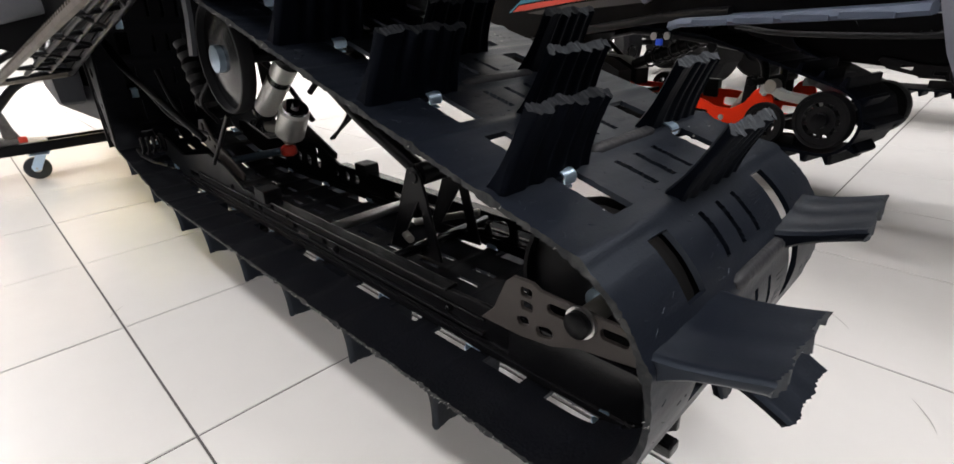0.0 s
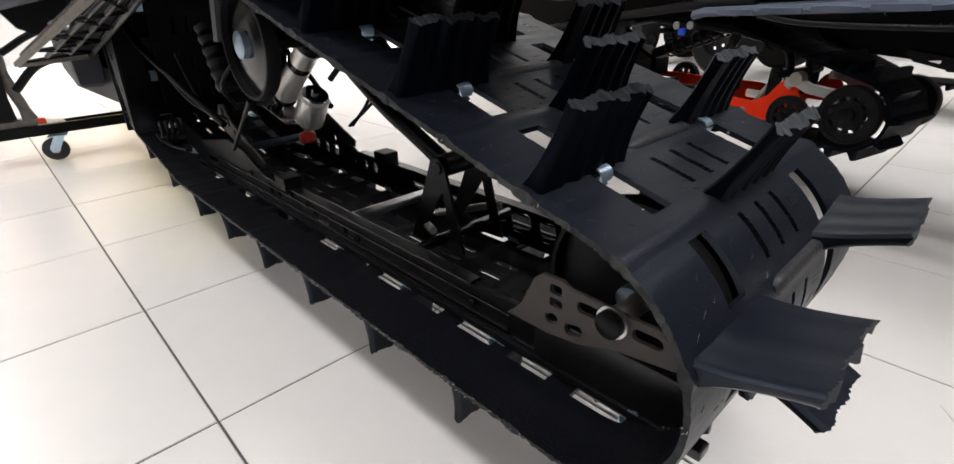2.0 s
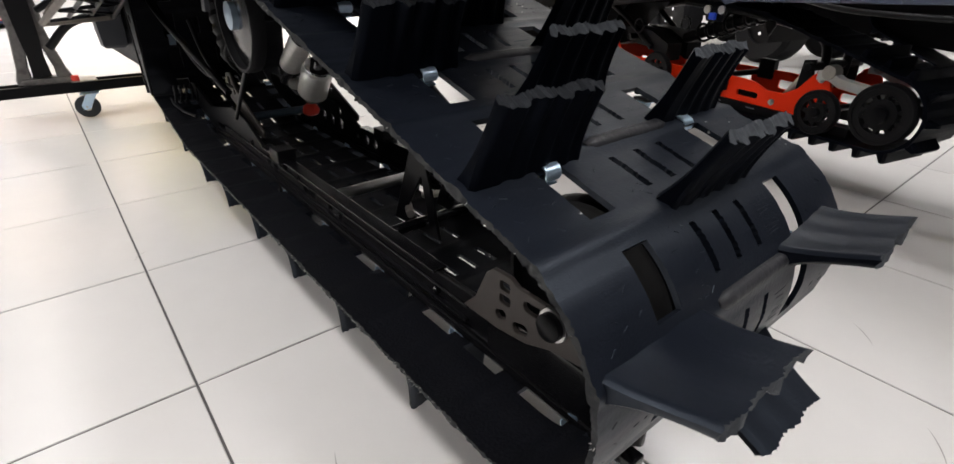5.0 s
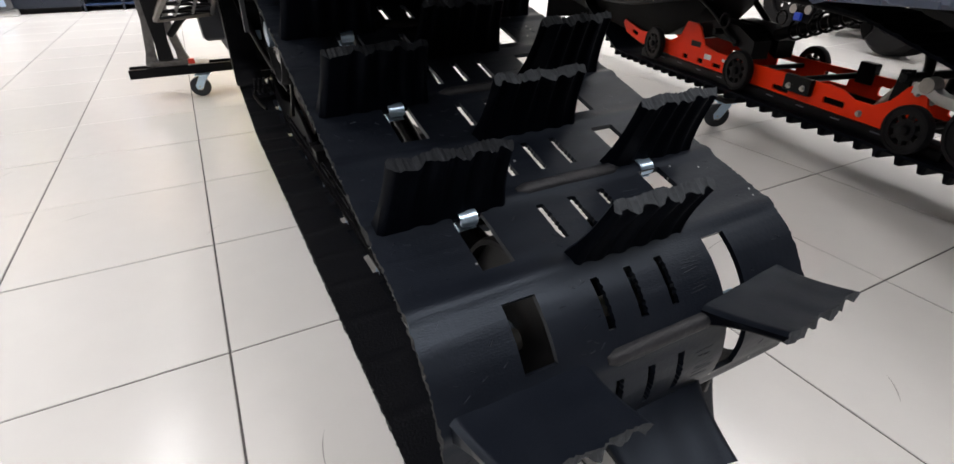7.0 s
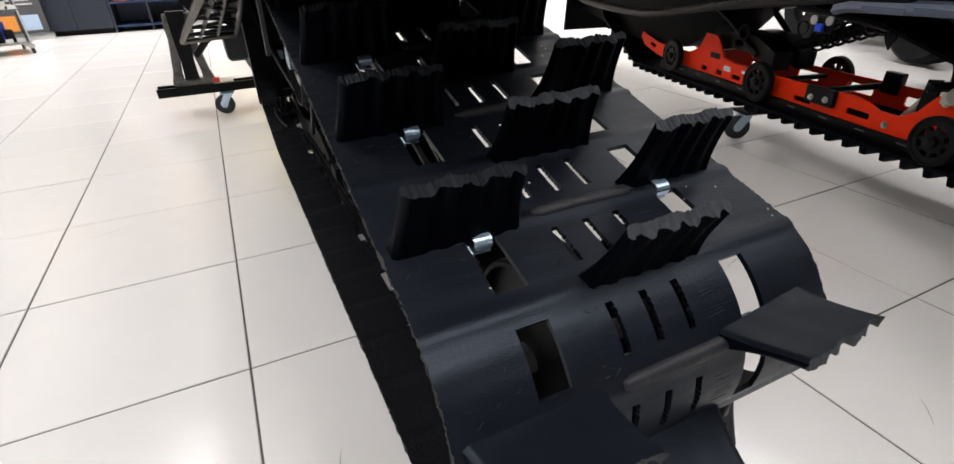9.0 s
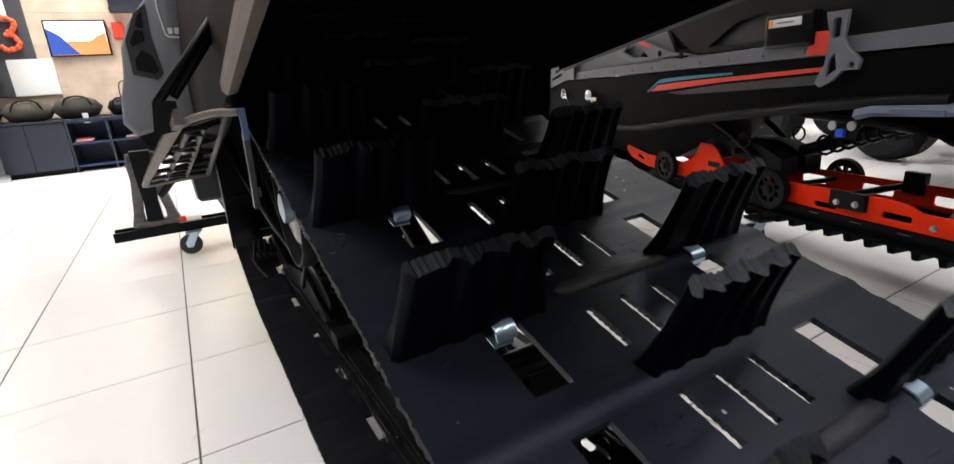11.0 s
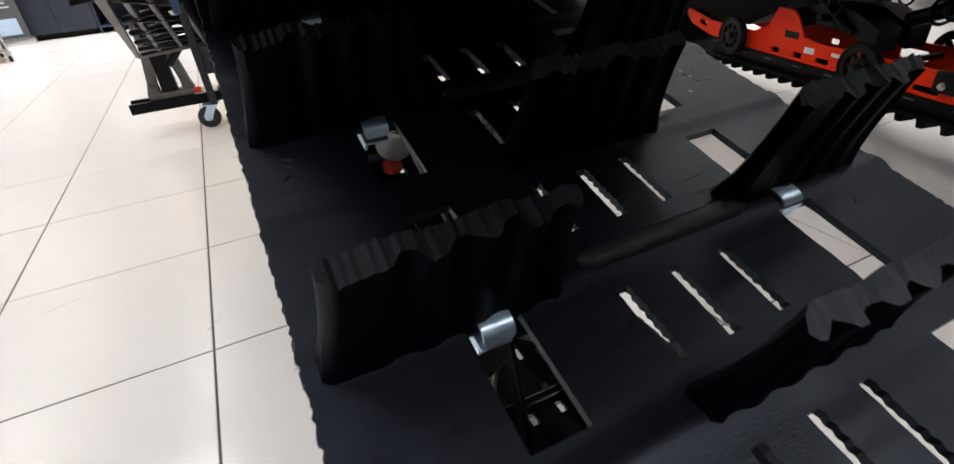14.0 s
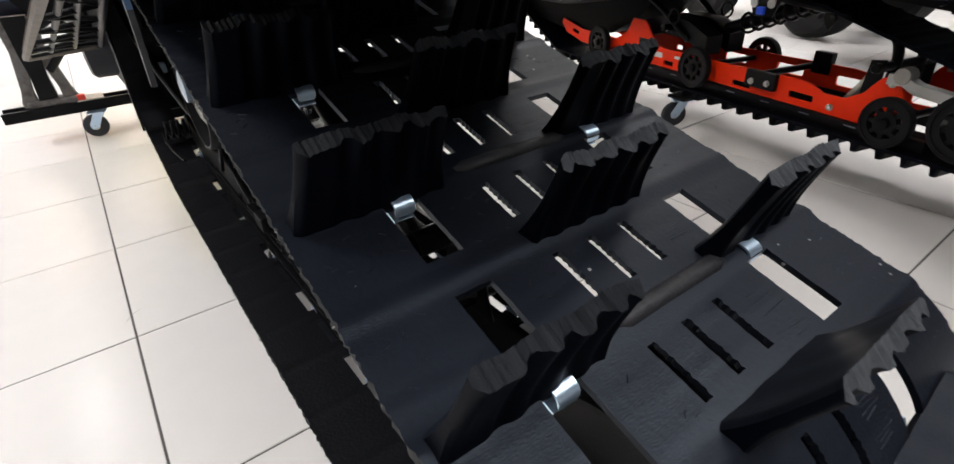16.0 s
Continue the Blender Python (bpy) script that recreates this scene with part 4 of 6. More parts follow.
def build_tunnel():
    top = lambda y: bar_z(y) + 0.33
    for sx in (-1, 1):
        low = [(0.085, bar_z(0.085)), (0.095, 0.50), (0.55, 0.47), (1.05, 0.44)] if sx > 0 else [(0.5, bar_z(0.5)), (1.05, bar_z(1.05))]
        side = [(-0.55, bar_z(-0.55)), *low, (1.25, 0.42), (1.25, top(1.25)), (-0.55, top(-0.55))]
        part("tunnel_side", plate(side, [], 0.004, "yz", sx * 0.224), SATIN_BLACK, sled)
        part("tunnel_rail", loft([[(sx * (0.224 + dx), y, bar_z(y) + dz) for dx, dz in ((-0.004, -0.007), (0.006, -0.009), (0.011, -0.004), (0.011, 0.006), (0.006, 0.009), (-0.004, 0.007))]
                                  for y in (-0.55, -0.35, -0.15, 0.06)]), TAN_ALU if sx < 0 else BLACK_METAL, sled, "scuffed bare aluminium edge rail" if sx < 0 else "")
        part("tunnel_bracket", plate([(0.83, 0.50), (0.93, 0.49), (0.92, 0.40), (0.90, 0.27), (0.885, 0.26), (0.875, 0.30), (0.86, 0.40)], [ring_loop(0.895, 0.45, 0.012), ring_loop(0.888, 0.37, 0.006)],
                                      0.005, "yz", sx * 0.212), BLACK_METAL, sled)
    part("tunnel_top", box(-0.226, 0.226, -0.55, 1.25, 0.93, 0.934, m=None), SATIN_BLACK, sled)
    sl = bmesh.new()
    v = [sl.verts.new(p) for p in ((-0.226, -0.55, top(-0.55)), (0.226, -0.55, top(-0.55)), (0.226, 1.25, top(1.25)), (-0.226, 1.25, top(1.25)))]
    w = [sl.verts.new(q.co + Vector((0, 0, 0.006))) for q in v]
    sl.faces.new(v), sl.faces.new(w[::-1])
    for k in range(4):
        sl.faces.new((v[k], v[(k + 1) % 4], w[(k + 1) % 4], w[k]))
    part("tunnel_roof", sl, SATIN_BLACK, sled)
    # cooler extrusions under the roof and a hanging cable
    for x in (-0.13, 0.13):
        bm = bmesh.new()
        for k in range(4):
            tube_into(bm, [(x - 0.045 + 0.03 * k, -0.4, top(-0.4) - 0.012), (x - 0.045 + 0.03 * k, 0.4, top(0.4) - 0.012), (x - 0.045 + 0.03 * k, 1.1, top(1.1) - 0.012)], 0.011, 8)
        part("tunnel_cooler", bm, BLACK_METAL, sled, smooth=60)
    part("cable", tube([(0.06, 0.30, 0.92), (0.065, 0.28, 0.84), (0.055, 0.26, 0.77), (0.07, 0.25, 0.72)], 0.002, 8), BLACK_GLOSS, sled, smooth=60)
    # bulkhead and belly pan close the front
    part("bulkhead", box(-0.21, 0.21, 1.22, 1.30, 0.37, 1.0, 0.01), BLACK_PLASTIC, sled)
    # Unseen plate added to stop floor light showing through the front track windows.
    part("front_blocker", box(-0.205, 0.205, 1.03, 1.036, 0.24, 0.86, 0.002), BLACK_PLASTIC, sled)
    part("belly_pan", loft([[(x * w2, y, z) for x, z in ((-1, zb + 0.05), (-0.8, zb), (0.8, zb), (1, zb + 0.05), (1, 0.98), (-1, 0.98))] for y, w2, zb in ((1.3, 0.21, 0.33), (1.7, 0.21, 0.32), (2.1, 0.19, 0.355), (2.5, 0.16, 0.41), (2.75, 0.10, 0.52))]),
         BLACK_PLASTIC, sled, smooth=30)


def build_left_side():
    """Running board, toe pan, hood panel and ski leg on the left of the snowmobile."""
    ox = lambda y: -0.268 - 0.109 * y
    oz = lambda y: 0.647 - 0.198 * y
    ys = [0.11 + 0.07 * k for k in range(15)]
    for sx in (1,):
        rail = part("board_rail", loft([[(sx * (ox(y) + dx), y, oz(y) + dz) for dx, dz in ((-0.005, -0.005), (0.0045, -0.006), (0.005, 0.004), (0.002, 0.007), (-0.005, 0.005))] for y in ys]), TAN_ALU, sled,
                    "scuffed bare aluminium running-board rail")
        teeth = bmesh.new()
        for k in range(56):
            y = 0.115 + 0.016 * k
            box_into(teeth, sx * ox(y) - 0.003, sx * ox(y) + 0.003, y, y + 0.007, oz(y) + 0.006, oz(y) + 0.013)
        part("grip_teeth", teeth, TAN_ALU, rail)
        for k in range(6):
            y = 0.18 + 0.17 * k
            a = Vector((sx * (ox(y) + 0.01), y, oz(y) - 0.002))
            b = Vector((sx * -0.226, y + 0.01, bar_z(y) - 0.014))
            part("board_rung", rod(a, b, 0.0045, 10), BLACK_METAL, rail, smooth=50)
            if k < 5:
                c = Vector((sx * -0.226, y + 0.17, bar_z(y + 0.17) - 0.014))
                part("board_brace", rod(a, c, 0.004, 8), BLACK_METAL, rail, smooth=50)
        for f in (0.33, 0.66):
            pts = [(sx * (ox(y) * (1 - f) - 0.232 * f), y, oz(y) * (1 - f) + (bar_z(y) - 0.015) * f) for y in (0.2, 0.6, 1.0)]
            part("board_stringer", tube(pts, 0.005, 8), BLACK_METAL, rail, smooth=60)
        part("inner_rail", rod((sx * -0.227, 0.06, bar_z(0.06) - 0.014), (sx * -0.227, 1.1, bar_z(1.1) - 0.014), 0.007, 10), BLACK_METAL, rail, smooth=50)
        part("front_cap", rod((sx * ox(1.09), 1.09, oz(1.09)), (sx * -0.227, 1.1, bar_z(1.1) - 0.014), 0.008, 10), TAN_ALU, rail, smooth=50)
    # end bracket of the board with its blue-lit tab, drop arm and foot hold
    br = part("board_end", tube([(-0.279, 0.125, 0.62), (-0.264, 0.11, 0.626), (-0.245, 0.085, 0.630), (-0.222, 0.055, 0.630)], 0.0045, 10), TAN_ALU, sled, smooth=50)
    # Blue light on the tab is painted in as its steel colour.
    part("end_tab", loft([[(-0.222 + dx, 0.048 + dy, z) for dx, dy in ((-0.002, -0.004), (0.004, -0.004), (0.004, 0.004), (-0.002, 0.004))] for z in (0.600, 0.634)]), BLUE_LIT_STEEL, br)
    part("drop_arm", loft([[(-0.219 + dx, y + dy, z) for dx, dy in ((-0.003, -0.008), (0.003, -0.008), (0.003, 0.008), (-0.003, 0.008))] for y, z in ((0.075, 0.606), (0.082, 0.565), (0.10, 0.515))]), GREY_PLASTIC, br)
    part("foot_plate", loft([[(-0.328 + dx, y, 0.60 + dz) for dx, dz in ((0.02, 0.008), (0.05, 0.012), (0.05, 0.046), (0.026, 0.048))] for y in (0.15, 0.19)]), BLACK_PLASTIC, sled, smooth=20)
    part("steering_joint", tube([(-0.285, 1.13, 0.525), (-0.27, 1.14, 0.50), (-0.25, 1.15, 0.505), (-0.24, 1.16, 0.53)], 0.009, 10), ALU, sled, "bright steel joint behind the foot rest", smooth=50)
    part("drop_box", loft([[(-0.235 + x * s, 1.175 + y * s, z) for x, y in ((-0.032, -0.03), (0.032, -0.03), (0.037, 0.0), (0.032, 0.03), (-0.032, 0.03), (-0.037, 0.0))] for z, s in ((0.352, 0.7), (0.36, 0.92), (0.40, 1.0), (0.46, 1.05))]),
         GREY_PLASTIC, sled, "small grey-brown plastic box under the foot rest", smooth=30)
    # hood side panel with vents and a decal
    edge = [(-0.379, 0.555), (-0.405, 0.594), (-0.396, 0.658), (-0.377, 0.718), (-0.366, 0.795), (-0.339, 0.854), (-0.281, 0.923), (-0.213, 0.991), (-0.119, 0.991), (-0.119, 0.692), (-0.213, 0.594)]
    shrink = lambda f, y: [(-0.26 + (x + 0.26) * f, y, 0.77 + (z - 0.77) * f) for x, z in edge]
    hood = part("hood_panel", loft([shrink(0.93, 1.192), shrink(0.975, 1.197), shrink(1.0, 1.21), shrink(1.0, 1.27)]), HOOD_GREY, sled, "dark grey hood side panel with mesh vents", smooth=50)
    cowl = [(-0.398, 0.60), (-0.372, 0.548), (-0.350, 0.510), (-0.235, 0.455), (-0.12, 0.455), (-0.12, 0.70), (-0.213, 0.612), (-0.378, 0.574)]
    part("lower_cowl", loft([[(x, y, z) for x, z in cowl] for y in (1.215, 1.262)]), BLACK_PLASTIC, sled, "black plastic lower cowl under the hood panel", smooth=30)
    recess = lambda pts: plate(pts, [], 0.004, "xz", 1.1915, 0.001)
    part("vent_surround", recess([(-0.285, 0.905), (-0.318, 0.88), (-0.352, 0.81), (-0.352, 0.722), (-0.296, 0.706), (-0.278, 0.722), (-0.288, 0.82)]), GREY_PLASTIC, hood)
    vent = lambda pts: plate(pts, [], 0.003, "xz", 1.1885, 0.0006)
    part("vent", vent([(-0.298, 0.885), (-0.312, 0.872), (-0.322, 0.845), (-0.302, 0.842)]), BLACK_PLASTIC, hood)
    part("vent", vent([(-0.304, 0.836), (-0.324, 0.838), (-0.341, 0.808), (-0.338, 0.795), (-0.306, 0.808)]), BLACK_PLASTIC, hood)
    part("vent", vent([(-0.318, 0.786), (-0.339, 0.762), (-0.341, 0.735), (-0.298, 0.722), (-0.288, 0.731), (-0.296, 0.770)]), BLACK_PLASTIC, hood)
    frame_loop = [(-0.257, 0.966), (-0.261, 0.889), (-0.254, 0.823), (-0.247, 0.817), (-0.201, 0.813), (-0.192, 0.820), (-0.167, 0.914), (-0.161, 0.966)]
    part("decal_outline", plate(frame_loop, [[(-0.213 + (x + 0.213) * 0.93, 0.89 + (z - 0.89) * 0.955) for x, z in frame_loop]], 0.002, "xz", 1.1895, 0.0003), WHITE_LABEL, hood, "thin white printed outline")
    for k in range(6):
        part("decal_bar", box(-0.245 + 0.002 * k, -0.204 + 0.007 * k, 1.1885, 1.1905, 0.859 + 0.016 * k, 0.863 + 0.016 * k), GREY_METAL, hood)
    for k in range(3):
        part("decal_bar", box(-0.245 + 0.016 * k, -0.233 + 0.016 * k, 1.1885, 1.1905, 0.826, 0.842, 0.002), WHITE_LABEL, hood)
    part("side_cover", loft([[(x, y, z) for x, z in ((-0.385 + i, 0.60), (-0.12, 0.60), (-0.12, 1.0), (-0.22 + i, 0.95), (-0.35 + i, 0.80))] for y, i in ((1.25, 0.01), (1.6, 0.03), (2.0, 0.12))]),
         BLACK_PLASTIC, sled, smooth=30)
    for k, (a, b) in enumerate((((-0.297, 0.155, 0.645), (-0.205, 0.16, 0.755)), ((-0.28, 0.168, 0.65), (-0.188, 0.17, 0.765)))):
        part("foot_hold", rod(a, b, 0.0055, 12), BLACK_METAL, sled, smooth=50)
    part("lower_arm", tube([(-0.38, 1.75, 0.30), (-0.30, 1.70, 0.38), (-0.18, 1.62, 0.42)], 0.014, 10), BLACK_METAL, sled, smooth=50)
    part("upper_arm", tube([(-0.38, 1.80, 0.42), (-0.28, 1.75, 0.48), (-0.16, 1.66, 0.52)], 0.012, 10), BLACK_METAL, sled, smooth=50)
    prong = lambda cx0, cx1: loft([[(cx0 + (cx1 - cx0) * t + x * w2, 1.99 + y * w2 * 1.4, z) for x, y in ((-0.5, -0.45), (0.5, -0.45), (0.6, 0), (0.5, 0.45), (-0.5, 0.45), (-0.6, 0))]
                                   for z, t, w2 in ((0.1435, 0, 0.042), (0.16, 0, 0.044), (0.20, 0.2, 0.032), (0.27, 0.6, 0.034), (0.34, 1.0, 0.036), (0.40, 1.0, 0.04), (0.45, 1.0, 0.03))])
    leg = part("ski_leg", prong(-0.49, -0.465), CAMO_PLASTIC, sled, "scuffed grey ski leg standing on the dolly beam", smooth=35)
    part("ski_leg_fork", prong(-0.36, -0.395), CAMO_PLASTIC, leg, smooth=35)
    part("reflector", box(-0.345, -0.318, 1.945, 1.975, 0.1435, 0.166, 0.004), RED_DECAL, leg, "small red tip at the foot of the leg")
    part("spindle", loft([[(-0.43 + x, 1.985 + y, z) for x, y in ((-w, -0.03), (w, -0.03), (w, 0.03), (-w, 0.03))] for z, w in ((0.17, 0.03), (0.25, 0.026), (0.33, 0.032), (0.46, 0.036))]), BLACK_PLASTIC, leg, smooth=30)
    part("ski_saddle", box(-0.50, -0.34, 1.95, 2.03, 0.1405, 0.165, 0.008, None), CAMO_PLASTIC, leg)
    # Unseen reflector, added for the yellow cast on the floor tiles.
    part("tint_plate", loft([[(x0, y, z), (x1, y, z), (x1, y, z + 0.004), (x0, y, z + 0.004)] for y, x0, x1, z in ((1.06, -0.19, 0.19, 0.318), (1.7, -0.20, 0.20, 0.304), (2.1, -0.18, 0.18, 0.338), (2.5, -0.15, 0.15, 0.395), (2.75, -0.09, 0.09, 0.505))]),
         YELLOW_PLASTIC, sled, "unseen yellow plate added under the nose to tint the floor")
    # Added skirts that hide the yellow plate from above.
    for sx in (-1, 1):
        part("plate_skirt", loft([[(sx * x + dx, y, z) for dx, z in ((-0.003, zb), (0.003, zb), (0.003, zb + 0.09), (-0.003, zb + 0.09))] for y, x, zb in ((1.06, 0.196, 0.312), (1.7, 0.207, 0.298), (2.1, 0.188, 0.330), (2.5, 0.158, 0.388), (2.75, 0.098, 0.498))]), BLACK_PLASTIC, sled)


YELLOW_PLASTIC = mat("yellow_plastic", (0.86, 0.78, 0.05), 0.45, vary=0.06)
build_tunnel()
build_left_side()


def caster(name="caster"):
    root = thing(name, pose(0, 0, 0), "swivel caster with a black wheel and zinc fork", "caster", "dolly casters")
    part("wheel", lathe([(0.014, -0.012), (0.036, -0.012), (0.043, -0.008), (0.045, 0), (0.043, 0.008), (0.036, 0.012), (0.014, 0.012)], (0, 0.018, 0.045), "x", 28, True), CASTER_RUBBER, root, smooth=35)
    part("wheel_hub", lathe([(0.006, -0.017), (0.015, -0.014), (0.015, 0.014), (0.006, 0.017)], (0, 0.018, 0.045), "x", 18), ALU, root, smooth=35)
    bm = bmesh.new()
    for sx in (-1, 1):
        b2 = plate([(0.030, 0.034), (0.036, 0.052), (0.012, 0.094), (-0.022, 0.094), (-0.018, 0.082), (0.006, 0.040)], [ring_loop(0.019, 0.046, 0.004, 8)], 0.0025, "yz", sx * 0.018, 0.0005)
        me = bpy.data.meshes.new("cheek")
        b2.to_mesh(me)
        b2.free()
        bm.from_mesh(me)
        bpy.data.meshes.remove(me)
    part("fork", bm, STEEL_CLIP, root)
    bm = box(-0.03, 0.03, -0.035, 0.03, 0.0965, 0.1, 0.001)
    lathe_into(bm, [(0.02, 0.0), (0.02, 0.004)], (0, -0.003, 0.0925), "z", 20)
    part("swivel_plate", bm, STEEL_CLIP, root)
    return root


def build_dolly():
    root = thing("dolly", pose(0, 0, 0), "black steel dolly beam under the snowmobile skis", "dolly")
    bm = bmesh.new()
    box_into(bm, -0.22, 0.96, 1.945, 1.962, 0.10, 0.14, 0.003)
    box_into(bm, -0.22, 0.96, 2.022, 2.039, 0.10, 0.14, 0.003)
    part("beam", bm, BLACK_METAL, root)
    part("beam_web", box(-0.10, 0.96, 1.962, 2.022, 0.10, 0.106), BLACK_METAL, root)
    for x in (0.02, 0.72):
        part("mount_plate", box(x, x + 0.09, 1.94, 2.045, 0.1405, 0.1455, 0.001), ALU_DULL, root)
    part("spine", box(0.34, 0.40, 0.5, 1.945, 0.085, 0.113, 0.003), BLACK_METAL, root)
    part("rear_pad", box(0.30, 0.44, 0.42, 0.5, 0.085, 0.113, 0.003), BLACK_METAL, root)
    c = caster()
    c.matrix_basis = pose(0.066, 1.925, 0, 0, 0, 80)
    copy_thing(c, pose(0.765, 1.99, 0, 0, 0, 20))
    copy_thing(c, pose(0.345, 0.47, -0.013, 0, 0, 80))
    copy_thing(c, pose(0.405, 0.47, -0.013, 0, 0, 60))
    return c


caster_root = build_dolly()


# ---- the second snowmobile, with the orange-red skid frame (x from its middle, y along it) ----
S2 = Matrix.Translation((1.679, -0.401, 0)) @ pose(0, 0, 0, 0, 0, -14)
sled2 = thing("snowmobile", S2, "black snowmobile with an orange-red skid frame and red-blue stripe", "snowmobile")
HUBS2 = [(-0.02, 0.256, 0.095), (0.38, 0.435, 0.03), (1.62, 0.265, 0.116), (1.98, 0.40, 0.10), (1.92, 0.52, 0.08)]


def band(hubs, half, thick, name, parent, lug_h, pitch):
    pts = []
    for cy, cz, r in hubs:
        pts += [(cy + r * math.cos(2 * math.pi * k / 120), cz + r * math.sin(2 * math.pi * k / 120)) for k in range(120)]
    pts = sorted(set(pts))

    def cross(o, a, b):
        return (a[0] - o[0]) * (b[1] - o[1]) - (a[1] - o[1]) * (b[0] - o[0])
    lower, upper = [], []
    for row, seq in ((lower, pts), (upper, pts[::-1])):
        for p in seq:
            while len(row) > 1 and cross(row[-2], row[-1], p) <= 0:
                row.pop()
            row.append(p)
    hull = np.array(lower[:-1] + upper[:-1] + [lower[0]])
    cum = np.concatenate([[0], np.cumsum(np.hypot(*np.diff(hull, axis=0).T))])
    L = cum[-1]
    n = 2 * round(L / pitch)
    at = lambda s: np.array((np.interp(s % L, cum, hull[:, 0]), np.interp(s % L, cum, hull[:, 1])))
    rows = n * 4
    verts, faces = [], []
    for i in range(rows):
        s = L * i / rows
        p, d = at(s), at(s + 0.005) - at(s - 0.005)
        d = d / np.hypot(*d)
        nn = np.array((d[1], -d[0]))
        for x in (-half, -0.10, -0.05, 0.03):
            verts.append((x, *(p + nn * (0.003 if i % 4 == 0 else 0.0))))
        for x in (-half, -0.10, -0.05, 0.03):
            verts.append((x, *(p - nn * thick)))
    for i in range(rows):
        a, b = i * 8, ((i + 1) % rows) * 8
        for j in range(3):
            faces.append((a + j, a + j + 1, b + j + 1, b + j))
            faces.append((a + 5 + j, a + 4 + j, b + 4 + j, b + 5 + j))
        faces.append((a, b, b + 4, a + 4))
        faces.append((a + 3, a + 7, b + 7, b + 3))
    me = bpy.data.meshes.new(name)
    me.from_pydata(verts, [], faces)
    # Shade under the body is put into the track by the darker rubber.
    me.materials.append(RUBBER_SHADED)
    ob = link(name, me, parent, "black rubber track with short lugs")
    bm = bmesh.new()
    w = 0.055
    pr = [(-0.012, 0.0), (-0.006, lug_h * 0.8), (-0.004, lug_h), (0.004, lug_h), (0.006, lug_h * 0.8), (0.012, 0.0)]
    rings = [[bm.verts.new((x, a * k, b * h)) for a, b in pr] for x, k, h in ((-w, 0.7, 0.85), (-w * 0.8, 1, 1), (w * 0.8, 1, 1), (w, 0.7, 0.85))]
    for a, b in zip(rings, rings[1:]):
        for k in range(len(pr)):
            bm.faces.new((a[k], a[(k + 1) % len(pr)], b[(k + 1) % len(pr)], b[k]))
    bm.faces.new(rings[0]), bm.faces.new(rings[-1])
    bmesh.ops.recalc_face_normals(bm, faces=bm.faces)
    lm = bpy.data.meshes.new("lug")
    bm.to_mesh(lm)
    bm.free()
    lm.materials.append(RUBBER_SHADED)
    for k in range(n):
        s = L * k / n
        p, d = at(s), at(s + 0.005) - at(s - 0.005)
        if p[1] > 0.345 and p[0] > 0.10:
            continue
        d = d / np.hypot(*d)
        nn = np.array((d[1], -d[0]))
        for x in ((-half + w + 0.002, -0.028) if k % 2 == 0 else (-half + w + 0.004,)):
            link("lug", lm, ob, m=Matrix(((1, 0, 0, x), (0, d[0], nn[0], p[0]), (0, d[1], nn[1], p[1]), (0, 0, 0, 1))))
    return ob


band(HUBS2, 0.160, 0.008, "track_belt", sled2, 0.026, 0.12)

RED_RAIL = [(0.125, 0.235), (0.15, 0.30), (0.163, 0.318), (0.185, 0.322), (0.203, 0.312), (0.235, 0.27), (0.277, 0.246), (0.335, 0.246), (0.375, 0.262), (0.42, 0.266), (0.66, 0.262),
            (0.95, 0.262), (1.02, 0.272), (1.06, 0.33), (1.085, 0.345), (1.15, 0.345), (1.185, 0.285), (1.25, 0.258), (1.50, 0.262), (1.60, 0.280), (1.66, 0.290), (1.67, 0.272), (1.63, 0.235),
            (1.50, 0.208), (1.25, 0.199), (0.97, 0.197), (0.65, 0.196), (0.38, 0.19), (0.20, 0.192), (0.14, 0.205)]
RED_HOLES = [rounded(0.60, 0.212, 0.07, 0.016, 0.006), rounded(0.395, 0.222, 0.075, 0.018, 0.006), rounded(0.175, 0.215, 0.05, 0.016, 0.006), rounded(0.93, 0.215, 0.05, 0.016, 0.005),
             rounded(1.03, 0.215, 0.035, 0.018, 0.005), rounded(1.13, 0.215, 0.035, 0.018, 0.005), rounded(1.42, 0.225, 0.05, 0.016, 0.005), rounded(1.55, 0.245, 0.05, 0.016, 0.005, 12)]
RIGHT_HOLES = RED_HOLES[5:] + [rounded(0.20, 0.222, 0.09, 0.026, 0.008), rounded(0.40, 0.224, 0.12, 0.028, 0.008), rounded(0.62, 0.226, 0.10, 0.028, 0.008), rounded(0.84, 0.226, 0.10, 0.028, 0.008)]
